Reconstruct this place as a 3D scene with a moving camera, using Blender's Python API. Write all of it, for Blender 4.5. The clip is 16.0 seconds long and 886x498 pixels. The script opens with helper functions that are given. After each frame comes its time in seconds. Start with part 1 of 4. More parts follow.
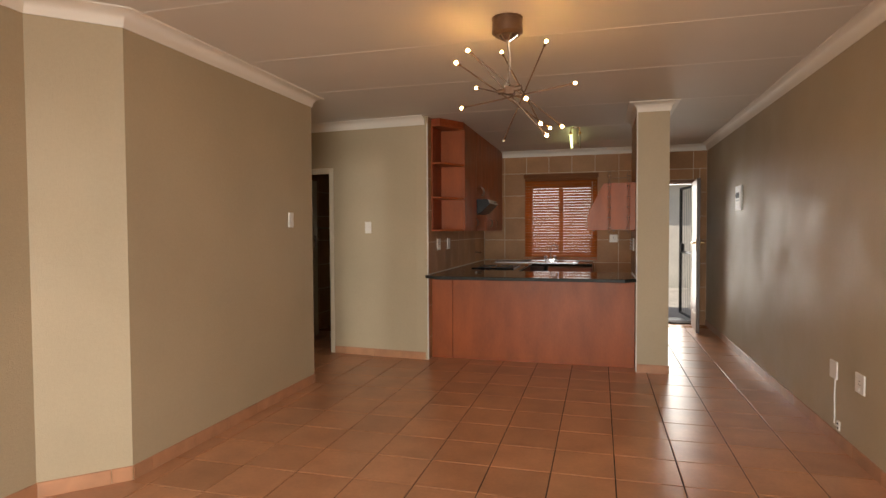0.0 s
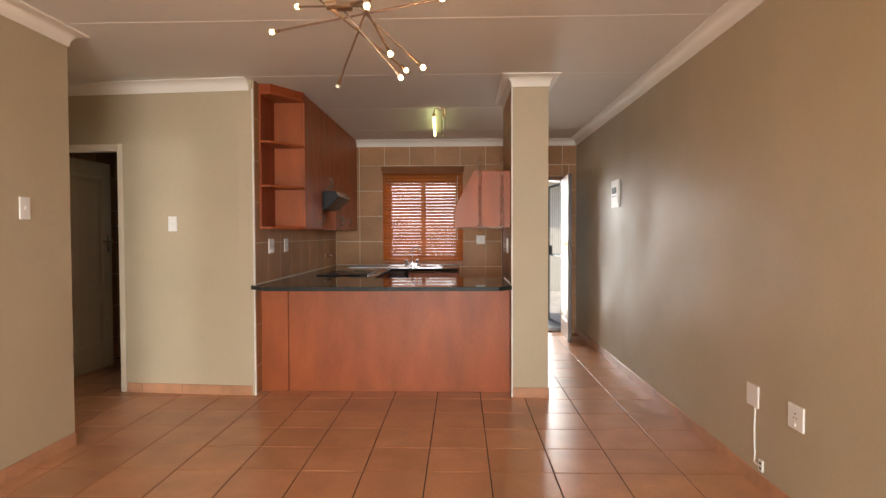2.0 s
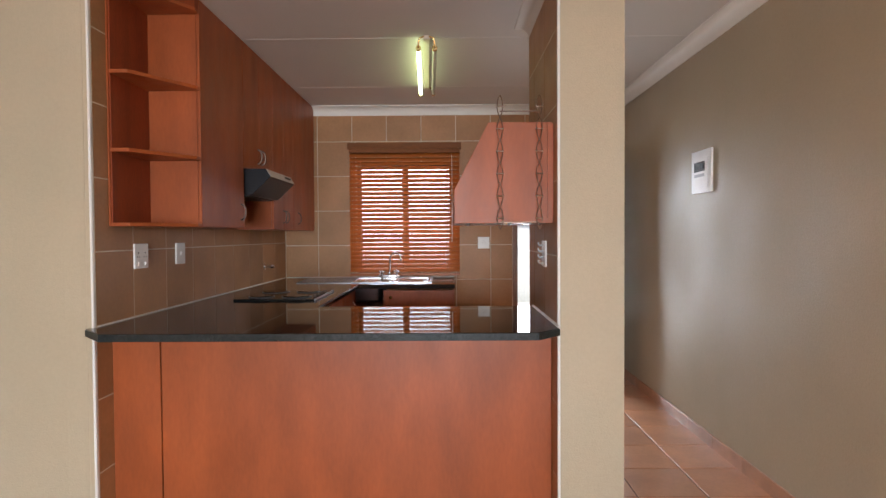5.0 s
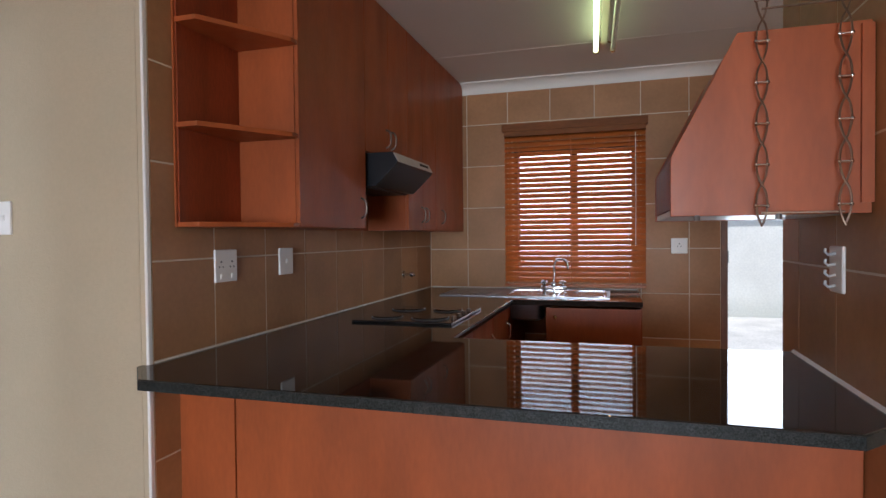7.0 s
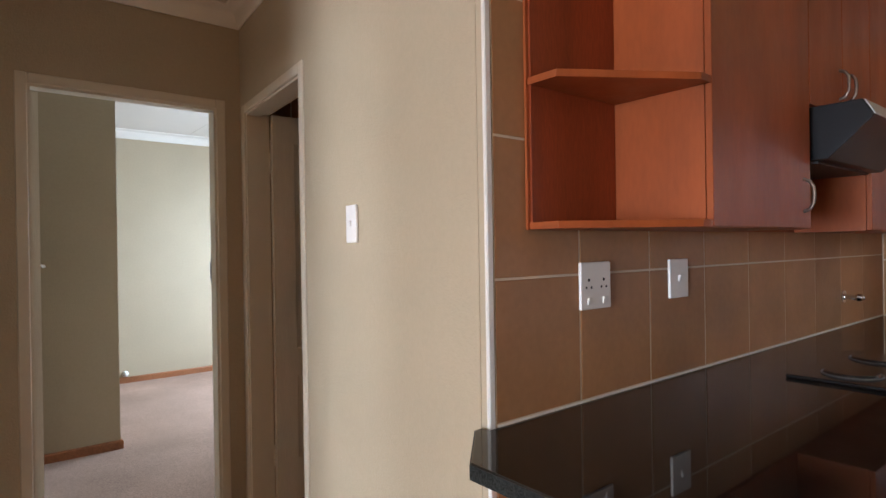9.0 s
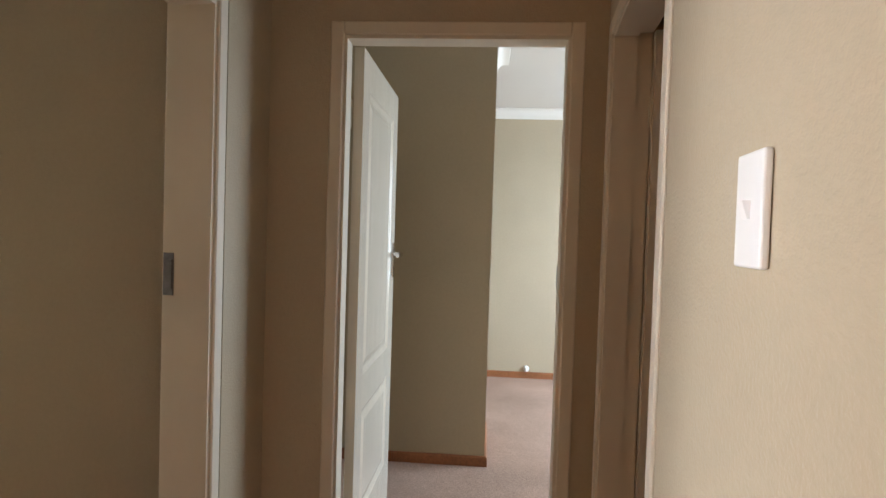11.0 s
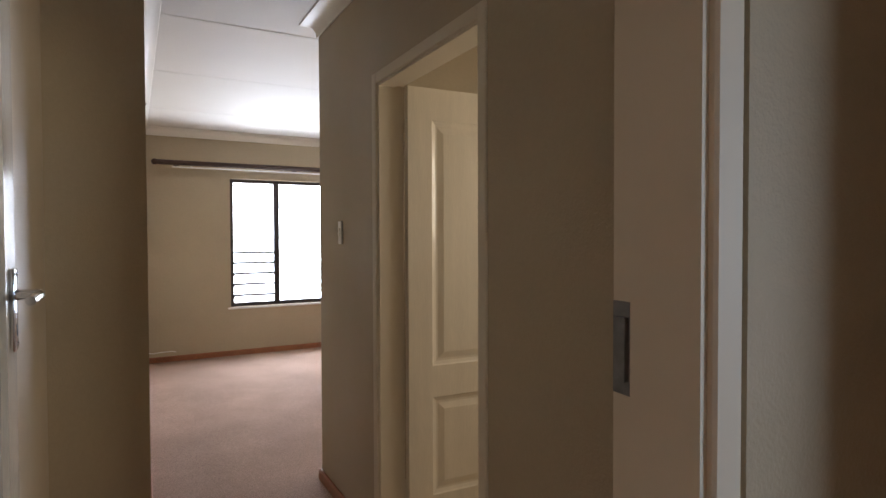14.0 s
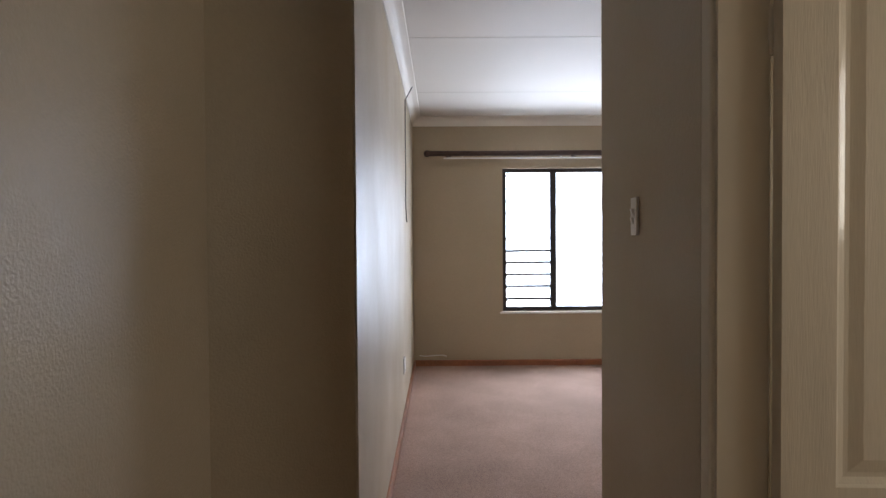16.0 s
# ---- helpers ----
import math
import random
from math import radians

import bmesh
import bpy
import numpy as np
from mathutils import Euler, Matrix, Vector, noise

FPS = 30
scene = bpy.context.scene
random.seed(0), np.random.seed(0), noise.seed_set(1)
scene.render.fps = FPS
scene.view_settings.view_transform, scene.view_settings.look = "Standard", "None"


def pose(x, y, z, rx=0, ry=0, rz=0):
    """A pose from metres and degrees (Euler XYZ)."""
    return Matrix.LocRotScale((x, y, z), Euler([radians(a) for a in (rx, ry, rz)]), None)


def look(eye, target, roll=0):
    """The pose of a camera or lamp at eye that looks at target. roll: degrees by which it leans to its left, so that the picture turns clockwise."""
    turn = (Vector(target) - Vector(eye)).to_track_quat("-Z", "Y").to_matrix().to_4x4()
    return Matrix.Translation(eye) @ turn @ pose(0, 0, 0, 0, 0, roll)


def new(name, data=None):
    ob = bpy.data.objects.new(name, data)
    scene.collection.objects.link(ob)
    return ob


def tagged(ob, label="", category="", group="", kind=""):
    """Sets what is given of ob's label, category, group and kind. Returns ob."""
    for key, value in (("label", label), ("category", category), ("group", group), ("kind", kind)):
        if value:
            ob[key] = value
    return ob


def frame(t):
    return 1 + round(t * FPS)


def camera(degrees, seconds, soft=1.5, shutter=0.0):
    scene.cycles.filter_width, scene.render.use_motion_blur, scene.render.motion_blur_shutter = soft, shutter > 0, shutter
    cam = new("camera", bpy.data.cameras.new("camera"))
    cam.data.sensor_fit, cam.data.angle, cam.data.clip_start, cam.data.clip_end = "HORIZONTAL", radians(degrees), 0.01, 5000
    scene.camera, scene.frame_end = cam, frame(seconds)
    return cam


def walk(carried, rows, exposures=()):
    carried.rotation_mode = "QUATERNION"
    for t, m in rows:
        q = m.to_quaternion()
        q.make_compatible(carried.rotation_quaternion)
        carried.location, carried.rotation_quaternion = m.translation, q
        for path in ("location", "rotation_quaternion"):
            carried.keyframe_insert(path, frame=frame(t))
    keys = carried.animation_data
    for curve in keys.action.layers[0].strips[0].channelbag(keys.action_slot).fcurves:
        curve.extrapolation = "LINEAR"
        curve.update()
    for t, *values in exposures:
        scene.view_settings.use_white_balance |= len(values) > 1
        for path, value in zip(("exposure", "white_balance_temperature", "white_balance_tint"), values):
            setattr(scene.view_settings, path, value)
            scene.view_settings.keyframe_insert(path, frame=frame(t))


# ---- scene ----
cam = camera(75.6, 16.0)
PATH = [
    (0, (0.856, 0.063, 1.386), (0.327, 1.99, 1.319), -0.3),
    (0.5, (0.866, 0.271, 1.325), (0.518, 2.24, 1.272), -0.1),
    (1, (0.839, 0.554, 1.341), (0.62, 2.541, 1.287), -0.1),
    (1.5, (0.812, 0.89, 1.327), (0.684, 2.886, 1.273), -0.1),
    (2, (0.784, 1.239, 1.322), (0.723, 3.238, 1.27), -0.2),
    (2.5, (0.788, 1.598, 1.319), (0.763, 3.598, 1.269), -0.2),
    (3, (0.791, 1.944, 1.323), (0.775, 3.943, 1.268), -0.1),
    (5.5, (0.696, 3.602, 1.32), (0.673, 5.601, 1.273), -0.5),
    (6, (0.706, 3.872, 1.323), (0.567, 5.867, 1.276), -0.5),
    (6.5, (0.662, 4.107, 1.315), (0.318, 6.077, 1.27), -0.5),
    (7, (0.593, 4.326, 1.325), (0.017, 6.241, 1.285), -0.6),
    (7.5, (0.505, 4.51, 1.336), (-0.308, 6.336, 1.288), -0.4),
    (8, (0.415, 4.713, 1.329), (-0.684, 6.384, 1.307), -0.8),
    (8.5, (0.292, 4.838, 1.316), (-1.058, 6.314, 1.31), -1.1),
    (9, (0.064, 4.956, 1.331), (-1.495, 6.209, 1.327), -0.9),
    (9.5, (-0.16, 5.048, 1.319), (-1.893, 6.045, 1.326), -0.9),
    (9.6, (-0.214, 5.092, 1.306), (-1.986, 6.018, 1.325), -0.7),
    (11.8, (-1.342, 5.728, 1.411), (-3.23, 5.071, 1.348), 0.9),
    (12, (-1.426, 5.707, 1.387), (-3.275, 4.944, 1.348), 0.6),
    (12.5, (-1.589, 5.661, 1.378), (-3.298, 4.623, 1.335), 0.4),
    (13, (-1.732, 5.572, 1.371), (-3.254, 4.275, 1.339), 0.3),
    (13.5, (-1.892, 5.429, 1.382), (-3.166, 3.888, 1.34), -0.0),
    (14, (-2.027, 5.246, 1.386), (-2.979, 3.487, 1.341), -0.2),
    (14.5, (-2.143, 5.072, 1.372), (-2.767, 3.172, 1.331), -0.4),
    (15, (-2.217, 4.827, 1.369), (-2.565, 2.858, 1.327), -0.6),
    (15.5, (-2.27, 4.552, 1.356), (-2.402, 2.557, 1.315), -0.3),
    (16, (-2.35, 4.197, 1.345), (-2.363, 2.198, 1.305), -0.4),
]
walk(cam, [(r[0], look(*r[1:])) for r in PATH],
     [(0.0, -0.62, 7800, 12), (1.0, -0.36, 8100, 12), (2.0, 0.12, 7250, 11), (3.0, 0.52, 6400, 10), (5.5, 0.25, 6200, 10), (6.5, 0.1, 6000, 9), (7.5, -0.15, 5600, 9), (8.0, -0.02, 5600, 9), (8.5, 0.12, 5750, 9), (9.0, 0.42, 5900, 10),
      (10.5, 0.56, 6150, 10), (12.0, 0.5, 6350, 12), (12.5, 0.38, 6250, 13), (13.0, 0.18, 6450, 13), (13.5, 0.0, 6350, 13), (14.0, -0.15, 6050, 14), (15.0, -0.46, 5750, 14), (16.0, -0.58, 5750, 14)])

# light, world and exposure
wd = bpy.data.worlds.new("sky")
scene.world = wd
wd.use_nodes = True
wn = wd.node_tree
sky = wn.nodes.new("ShaderNodeTexSky")
sky.sky_type = 'NISHITA'
sky.sun_disc = False
sky.sun_elevation = radians(58)
sky.sun_rotation = radians(-100)
wn.links.new(sky.outputs[0], wn.nodes["Background"].inputs[0])
wn.nodes["Background"].inputs[1].default_value = 0.15

SUN_DIR = Vector((-0.38, -0.36, 0.85))
sun_data = bpy.data.lights.new("sun", 'SUN')
sun_data.energy, sun_data.angle, sun_data.color = 5.0, radians(0.6), (1.0, 0.95, 0.88)
sun = new("sun", sun_data)
sun.matrix_world = look(SUN_DIR * 20, (0, 0, 0))


XR, YB, XL, YS = 2.33, 8.94, -0.91, -2.2
XC = -2.95


# Area lamp standing in for daylight at or near an opening.
def daylight_lamp(name, eye, target, w, h, watts, col, spread=180):
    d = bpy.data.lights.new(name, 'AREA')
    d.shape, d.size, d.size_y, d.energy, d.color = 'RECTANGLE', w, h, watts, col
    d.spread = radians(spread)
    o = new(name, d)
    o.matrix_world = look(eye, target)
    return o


daylight_lamp("terrace_daylight", (0.5, -2.26, 1.06), (0.5, -0.76, 0.0), 2.6, 2.0, 190, (0.93, 0.96, 1.0))
daylight_lamp("terrace_sky", (0.5, -2.24, 1.06), (0.0, 1.3, 0.0), 2.6, 2.0, 82, (0.86, 0.93, 1.0), 86)
daylight_lamp("small_bedroom_daylight", (-5.0, 8.22, 1.4), (-5.4, 6.6, 0.8), 1.7, 1.3, 88, (0.72, 0.86, 1.0), 150)
# Warm lamp added at an unseen bathroom opening to tint door and hall.
daylight_lamp("bathroom_daylight", (-4.66, 3.6, 1.7), (-3.0, 3.4, 1.3), 0.6, 0.7, 16, (1.0, 0.88, 0.66))
daylight_lamp("bedroom_daylight", (-3.78, -1.935, 1.32), (-3.78, 3.0, 1.32), 1.52, 1.47, 100, (0.86, 0.93, 1.0))
daylight_lamp("kitchen_daylight", (0.28, YB + 0.175, 1.54), (0.28, 5.0, 1.1), 0.92, 1.06, 13, (0.90, 0.95, 1.0))
# Lamp added out beyond the entrance opening, in place of outdoor daylight.
daylight_lamp("porch_daylight", (1.66, YB + 0.55, 1.15), (1.95, 6.6, 0.3), 1.0, 2.0, 28, (0.90, 0.95, 1.0), 110)


# ---------- materials ----------
def mat(name, col, rough=0.5, metal=0.0, spec=0.5, var=0.0, scale=3.0, fine=0.0, fine_scale=120.0, bump=0.0, bump_scale=150.0,
        stretch=(1, 1, 1), per_object=0.0, per_island=0.0, coat=0.0, rough_var=0.0, stain=0.0, stain_scale=0.7, local=True, lumps=0.0, lump_scale=20.0):
    m = bpy.data.materials.new(name)
    m.use_nodes = True
    nt = m.node_tree
    b = nt.nodes["Principled BSDF"]
    b.inputs["Roughness"].default_value = rough
    b.inputs["Metallic"].default_value = metal
    b.inputs["Specular IOR Level"].default_value = spec
    b.inputs["Coat Weight"].default_value = coat
    b.inputs["Coat Roughness"].default_value = 0.12
    tc = nt.nodes.new("ShaderNodeTexCoord")
    geo = nt.nodes.new("ShaderNodeNewGeometry")
    mp = nt.nodes.new("ShaderNodeMapping")
    mp.inputs["Scale"].default_value = stretch
    nt.links.new(geo.outputs["Position"] if not local else tc.outputs["Object"], mp.inputs["Vector"])

    def tex(s, detail=4.0):
        n = nt.nodes.new("ShaderNodeTexNoise")
        n.inputs["Scale"].default_value = s
        n.inputs["Detail"].default_value = detail
        nt.links.new(mp.outputs[0], n.inputs["Vector"])
        return n.outputs["Fac"]

    def ramp(src, lo, hi, a=0.3, c=0.7):
        r = nt.nodes.new("ShaderNodeMapRange")
        r.inputs["From Min"].default_value, r.inputs["From Max"].default_value = a, c
        r.inputs["To Min"].default_value, r.inputs["To Max"].default_value = lo, hi
        nt.links.new(src, r.inputs["Value"])
        return r.outputs[0]

    vals = []
    if var:
        vals.append(ramp(tex(scale), 1 - var, 1 + var))
    if fine:
        vals.append(ramp(tex(fine_scale, 2.0), 1 - fine, 1 + fine))
    if stain:
        vals.append(ramp(tex(stain_scale, 6.0), 1 - stain, 1 + stain * 0.4, 0.35, 0.6))
    if per_object:
        oi = nt.nodes.new("ShaderNodeObjectInfo")
        vals.append(ramp(oi.outputs["Random"], 1 - per_object, 1 + per_object, 0, 1))
    if per_island:
        vals.append(ramp(geo.outputs["Random Per Island"], 1 - per_island, 1 + per_island, 0, 1))
    if vals:
        cur = vals[0]
        for v in vals[1:]:
            mm = nt.nodes.new("ShaderNodeMath")
            mm.operation = 'MULTIPLY'
            nt.links.new(cur, mm.inputs[0])
            nt.links.new(v, mm.inputs[1])
            cur = mm.outputs[0]
        vm = nt.nodes.new("ShaderNodeVectorMath")
        vm.operation = 'SCALE'
        vm.inputs[0].default_value = col
        nt.links.new(cur, vm.inputs["Scale"])
        nt.links.new(vm.outputs[0], b.inputs["Base Color"])
    else:
        b.inputs["Base Color"].default_value = (*col, 1)
    if rough_var:
        nt.links.new(ramp(tex(scale * 1.7), max(0.02, rough - rough_var), rough + rough_var), b.inputs["Roughness"])
    if bump:
        bp = nt.nodes.new("ShaderNodeBump")
        bp.inputs["Strength"].default_value = bump
        bp.inputs["Distance"].default_value = 0.004
        nt.links.new(tex(bump_scale, 3.0), bp.inputs["Height"])
        if lumps:
            lp = nt.nodes.new("ShaderNodeBump")
            lp.inputs["Strength"].default_value = lumps
            lp.inputs["Distance"].default_value = 0.012
            nt.links.new(tex(lump_scale, 2.0), lp.inputs["Height"])
            nt.links.new(lp.outputs[0], bp.inputs["Normal"])
        nt.links.new(bp.outputs[0], b.inputs["Normal"])
    return m


def glow(name, col, strength):
    m = bpy.data.materials.new(name)
    m.use_nodes = True
    b = m.node_tree.nodes["Principled BSDF"]
    b.inputs["Base Color"].default_value = (*col, 1)
    b.inputs["Emission Color"].default_value = (*col, 1)
    b.inputs["Emission Strength"].default_value = strength
    return m


PAINT = mat("wall_paint", (0.452, 0.374, 0.260), 0.47, spec=0.30, var=0.05, scale=1.3, fine=0.02, fine_scale=60, bump=0.4, bump_scale=150, rough_var=0.12, lumps=0.07, lump_scale=13.0, local=False)
CEIL = mat("ceiling_paint", (0.66, 0.62, 0.56), 0.7, var=0.03, scale=0.9, bump=0.12, bump_scale=70, local=False)
CORN = mat("cornice_plaster", (0.80, 0.76, 0.69), 0.55, var=0.03, scale=2.0, local=False)
TILE = mat("terracotta_tile", (0.51, 0.248, 0.138), 0.28, spec=0.5, var=0.15, scale=3.5, fine=0.05, fine_scale=45, per_object=0.10, per_island=0.05, local=False)
TILE2 = mat("terracotta_tile_far", (0.51, 0.248, 0.138), 0.23, var=0.15, scale=3.5, fine=0.05, fine_scale=45, per_island=0.10, rough_var=0.08, local=False)
GROUT = mat("floor_grout", (0.045, 0.025, 0.018), 0.85, var=0.25, scale=9.0, local=False)
SKIRT = mat("skirting_tile", (0.44, 0.22, 0.125), 0.3, var=0.15, scale=8.0, per_object=0.10, bump=0.08, bump_scale=30, local=False)
WTILE = mat("brown_wall_tile", (0.37, 0.185, 0.080), 0.44, spec=0.32, var=0.14, scale=3.5, fine=0.05, fine_scale=40, per_object=0.10, bump=0.06, bump_scale=14, rough_var=0.05, local=False)
WGROUT = mat("wall_grout", (0.66, 0.56, 0.43), 0.9, var=0.12, scale=6.0, local=False)
TRIM = mat("white_tile_trim", (0.76, 0.74, 0.70), 0.4, var=0.04, scale=4.0)
WOOD = mat("cherry_veneer", (0.305, 0.071, 0.018), 0.42, spec=0.34, var=0.17, scale=4.5, fine=0.06, fine_scale=45, stretch=(1.6, 1.6, 0.5), bump=0.01, bump_scale=90, rough_var=0.05, local=False)
# Darker copy of the cherry: carcasses, shelf back, top fascia, sloping door.
DARKCHERRY = mat("darker_cherry", (0.25, 0.046, 0.012), 0.5, spec=0.3, var=0.16, scale=3.5, fine=0.12, fine_scale=70, stretch=(3.0, 3.0, 0.45), local=False)
BLIND = mat("stained_slat", (0.43, 0.115, 0.020), 0.38, var=0.15, scale=5.0, fine=0.15, fine_scale=60, stretch=(0.3, 3, 3), per_object=0.08, local=False)
PELMET = mat("dark_pelmet_wood", (0.19, 0.068, 0.022), 0.6, spec=0.2, var=0.2, scale=6.0, fine=0.15, fine_scale=60, stretch=(0.3, 3, 3), local=False)
GRANITE = mat("black_granite", (0.026, 0.021, 0.018), 0.034, spec=0.30, var=0.3, scale=30.0, fine=0.75, fine_scale=420, local=False)
GRANITE_EDGE = mat("granite_edge", (0.020, 0.022, 0.021), 0.4, spec=0.15, var=0.3, scale=40, fine=0.8, fine_scale=300, local=False)
DOOR = mat("cream_enamel", (0.70, 0.635, 0.52), 0.15, spec=0.5, var=0.05, scale=2.5, fine=0.025, fine_scale=40, stretch=(6, 6, 0.5), bump=0.16, bump_scale=45, rough_var=0.03)
FRAME = mat("cream_frame_enamel", (0.66, 0.59, 0.47), 0.5, var=0.025, scale=3.0, bump=0.02, bump_scale=8, rough_var=0.03, local=False)
DARKDOOR = mat("brown_varnished_door", (0.19, 0.085, 0.045), 0.3, var=0.2, scale=4.0, fine=0.15, fine_scale=60, stretch=(4, 4, 0.4))
CHROME = mat("chrome", (0.75, 0.75, 0.76), 0.14, metal=1.0, var=0.04, scale=20)
SILVER = mat("silver_strip", (0.55, 0.55, 0.56), 0.35, metal=0.3, var=0.05, scale=20)
STEEL = mat("brushed_steel", (0.27, 0.27, 0.29), 0.30, metal=1.0, var=0.08, scale=30, stretch=(0.2, 4, 4))
BRASS = mat("brass", (0.72, 0.52, 0.24), 0.25, metal=1.0, var=0.06, scale=20)
BRONZE = mat("brown_lamp_metal", (0.20, 0.13, 0.09), 0.35, metal=0.8, var=0.1, scale=20)
STRIKE = mat("worn_zinc", (0.20, 0.20, 0.21), 0.45, metal=0.8, var=0.2, scale=40)
BLACK = mat("black_enamel", (0.012, 0.012, 0.013), 0.16, var=0.2, scale=20)
BLACKMATT = mat("black_plastic", (0.02, 0.02, 0.022), 0.5, var=0.2, scale=20)
HANDLE = mat("dull_handle_metal", (0.15, 0.11, 0.09), 0.45, metal=0.9, var=0.1, scale=20)
# Leaf colour paled to carry the daylight glare on its brown varnish.
GLAREDOOR = mat("door_daylight_glare", (0.47, 0.35, 0.28), 0.45, var=0.15, scale=4.0, fine=0.1, fine_scale=60, stretch=(4, 4, 0.4))
DARKGREY = mat("hood_black", (0.009, 0.009, 0.011), 0.36, spec=0.22, var=0.15, scale=12)
WHITE = mat("white_plastic", (0.80, 0.78, 0.75), 0.35, var=0.03, scale=12)
GREYP = mat("grey_plastic", (0.42, 0.42, 0.42), 0.45, var=0.05, scale=12)
CARPET = mat("fawn_carpet", (0.40, 0.272, 0.210), 0.95, spec=0.1, var=0.10, scale=2.2, fine=0.30, fine_scale=190, bump=0.9, bump_scale=210, stain=0.10, stain_scale=1.6, local=False)
TIMBER = mat("meranti_skirting", (0.30, 0.115, 0.045), 0.4, var=0.2, scale=4, fine=0.15, fine_scale=60, local=False)
WINFRAME = mat("dark_bronze_frame", (0.045, 0.035, 0.03), 0.4, metal=0.3, var=0.15, scale=10)
RODWOOD = mat("dark_rod_wood", (0.06, 0.03, 0.02), 0.4, var=0.2, scale=15)
BATHTILE = mat("beige_bath_tile", (0.55, 0.44, 0.30), 0.25, var=0.12, scale=6, per_object=0.05, local=False)
PAVE = mat("paving", (0.55, 0.52, 0.48), 0.85, var=0.15, scale=2.0, fine=0.15, fine_scale=40, local=False)
OUTWALL = mat("outside_plaster", (0.82, 0.79, 0.74), 0.8, var=0.08, scale=1.5, fine=0.05, fine_scale=30, local=False)
ROOFT = mat("roof_tile", (0.22, 0.10, 0.07), 0.7, var=0.2, scale=4.0, local=False)
GRASS = mat("dry_grass", (0.12, 0.13, 0.05), 0.9, var=0.3, scale=1.5, fine=0.3, fine_scale=30, local=False)
LEAF = mat("leaf", (0.06, 0.10, 0.035), 0.6, var=0.3, scale=3.0, per_island=0.35)
BARK = mat("bark", (0.13, 0.09, 0.06), 0.9, var=0.3, scale=10)
BULB = glow("lamp_bulb", (1.0, 0.55, 0.19), 330.0)
TUBE = glow("fluorescent_tube", (0.83, 1.0, 0.50), 5.0)
TUBEOFF = mat("dead_tube", (0.72, 0.74, 0.62), 0.25, var=0.03, scale=10)
GLASS = bpy.data.materials.new("window_glass")
GLASS.use_nodes = True
_g = GLASS.node_tree.nodes["Principled BSDF"]
_g.inputs["Transmission Weight"].default_value = 1.0
_g.inputs["Roughness"].default_value = 0.0
_g.inputs["IOR"].default_value = 1.05


# ---------- mesh helpers ----------
def box(bm, x0, x1, y0, y1, z0, z1):
    vs = [bm.verts.new((x, y, z)) for x in (x0, x1) for y in (y0, y1) for z in (z0, z1)]
    for f in ((0, 1, 3, 2), (4, 6, 7, 5), (0, 4, 5, 1), (2, 3, 7, 6), (0, 2, 6, 4), (1, 5, 7, 3)):
        bm.faces.new([vs[i] for i in f])
    return vs


def bevelled(bm, x0, x1, y0, y1, z0, z1, r=0.003, seg=1):
    t = bmesh.new()
    box(t, x0, x1, y0, y1, z0, z1)
    bmesh.ops.recalc_face_normals(t, faces=t.faces)
    bmesh.ops.bevel(t, geom=list(t.edges), offset=r, segments=seg, affect='EDGES', profile=0.5)
    join(bm, t)


def join(bm, t, m=None):
    if m is not None:
        t.transform(m)
    me = bpy.data.meshes.new("tmp")
    t.to_mesh(me)
    t.free()
    bm.from_mesh(me)
    bpy.data.meshes.remove(me)


def prism(bm, pts, z0, z1, axis='z', r=0.0):
    """A polygon extruded along an axis: pts are (x, y) for z, (x, z) for y, (y, z) for x."""
    t = bmesh.new()

    def at(p, h):
        return {'z': (p[0], p[1], h), 'y': (p[0], h, p[1]), 'x': (h, p[0], p[1])}[axis]
    a = [t.verts.new(at(p, z0)) for p in pts]
    b = [t.verts.new(at(p, z1)) for p in pts]
    t.faces.new(a)
    t.faces.new(b[::-1])
    for i in range(len(pts)):
        j = (i + 1) % len(pts)
        t.faces.new((a[i], b[i], b[j], a[j]))
    bmesh.ops.recalc_face_normals(t, faces=t.faces)
    if r:
        bmesh.ops.bevel(t, geom=list(t.edges), offset=r, segments=2, affect='EDGES', profile=0.5)
    join(bm, t)


def cyl(bm, p, q, r, n=10, r2=None):
    p, q = Vector(p), Vector(q)
    d = q - p
    m = Matrix.Translation((p + q) / 2) @ d.to_track_quat('Z', 'Y').to_matrix().to_4x4()
    bmesh.ops.create_cone(bm, cap_ends=True, segments=n, radius1=r, radius2=r if r2 is None else r2, depth=d.length, matrix=m)


def ball(bm, p, r, u=10, v=7, s=(1, 1, 1)):
    bmesh.ops.create_uvsphere(bm, u_segments=u, v_segments=v, radius=r, matrix=Matrix.Translation(p) @ Matrix.Diagonal((*s, 1)))


def tube(bm, pts, r, n=6):
    pts = [Vector(p) for p in pts]
    rings = []
    for i, p in enumerate(pts):
        d = (pts[min(i + 1, len(pts) - 1)] - pts[max(i - 1, 0)]).normalized()
        u = d.orthogonal().normalized() if not rings else (last - d * last.dot(d)).normalized()
        last = u
        w = d.cross(u)
        rings.append([bm.verts.new(p + r * (math.cos(k * math.tau / n) * u + math.sin(k * math.tau / n) * w)) for k in range(n)])
    for a, b in zip(rings, rings[1:]):
        for k in range(n):
            bm.faces.new((a[k], a[(k + 1) % n], b[(k + 1) % n], b[k]))
    bm.faces.new(rings[0][::-1])
    bm.faces.new(rings[-1])


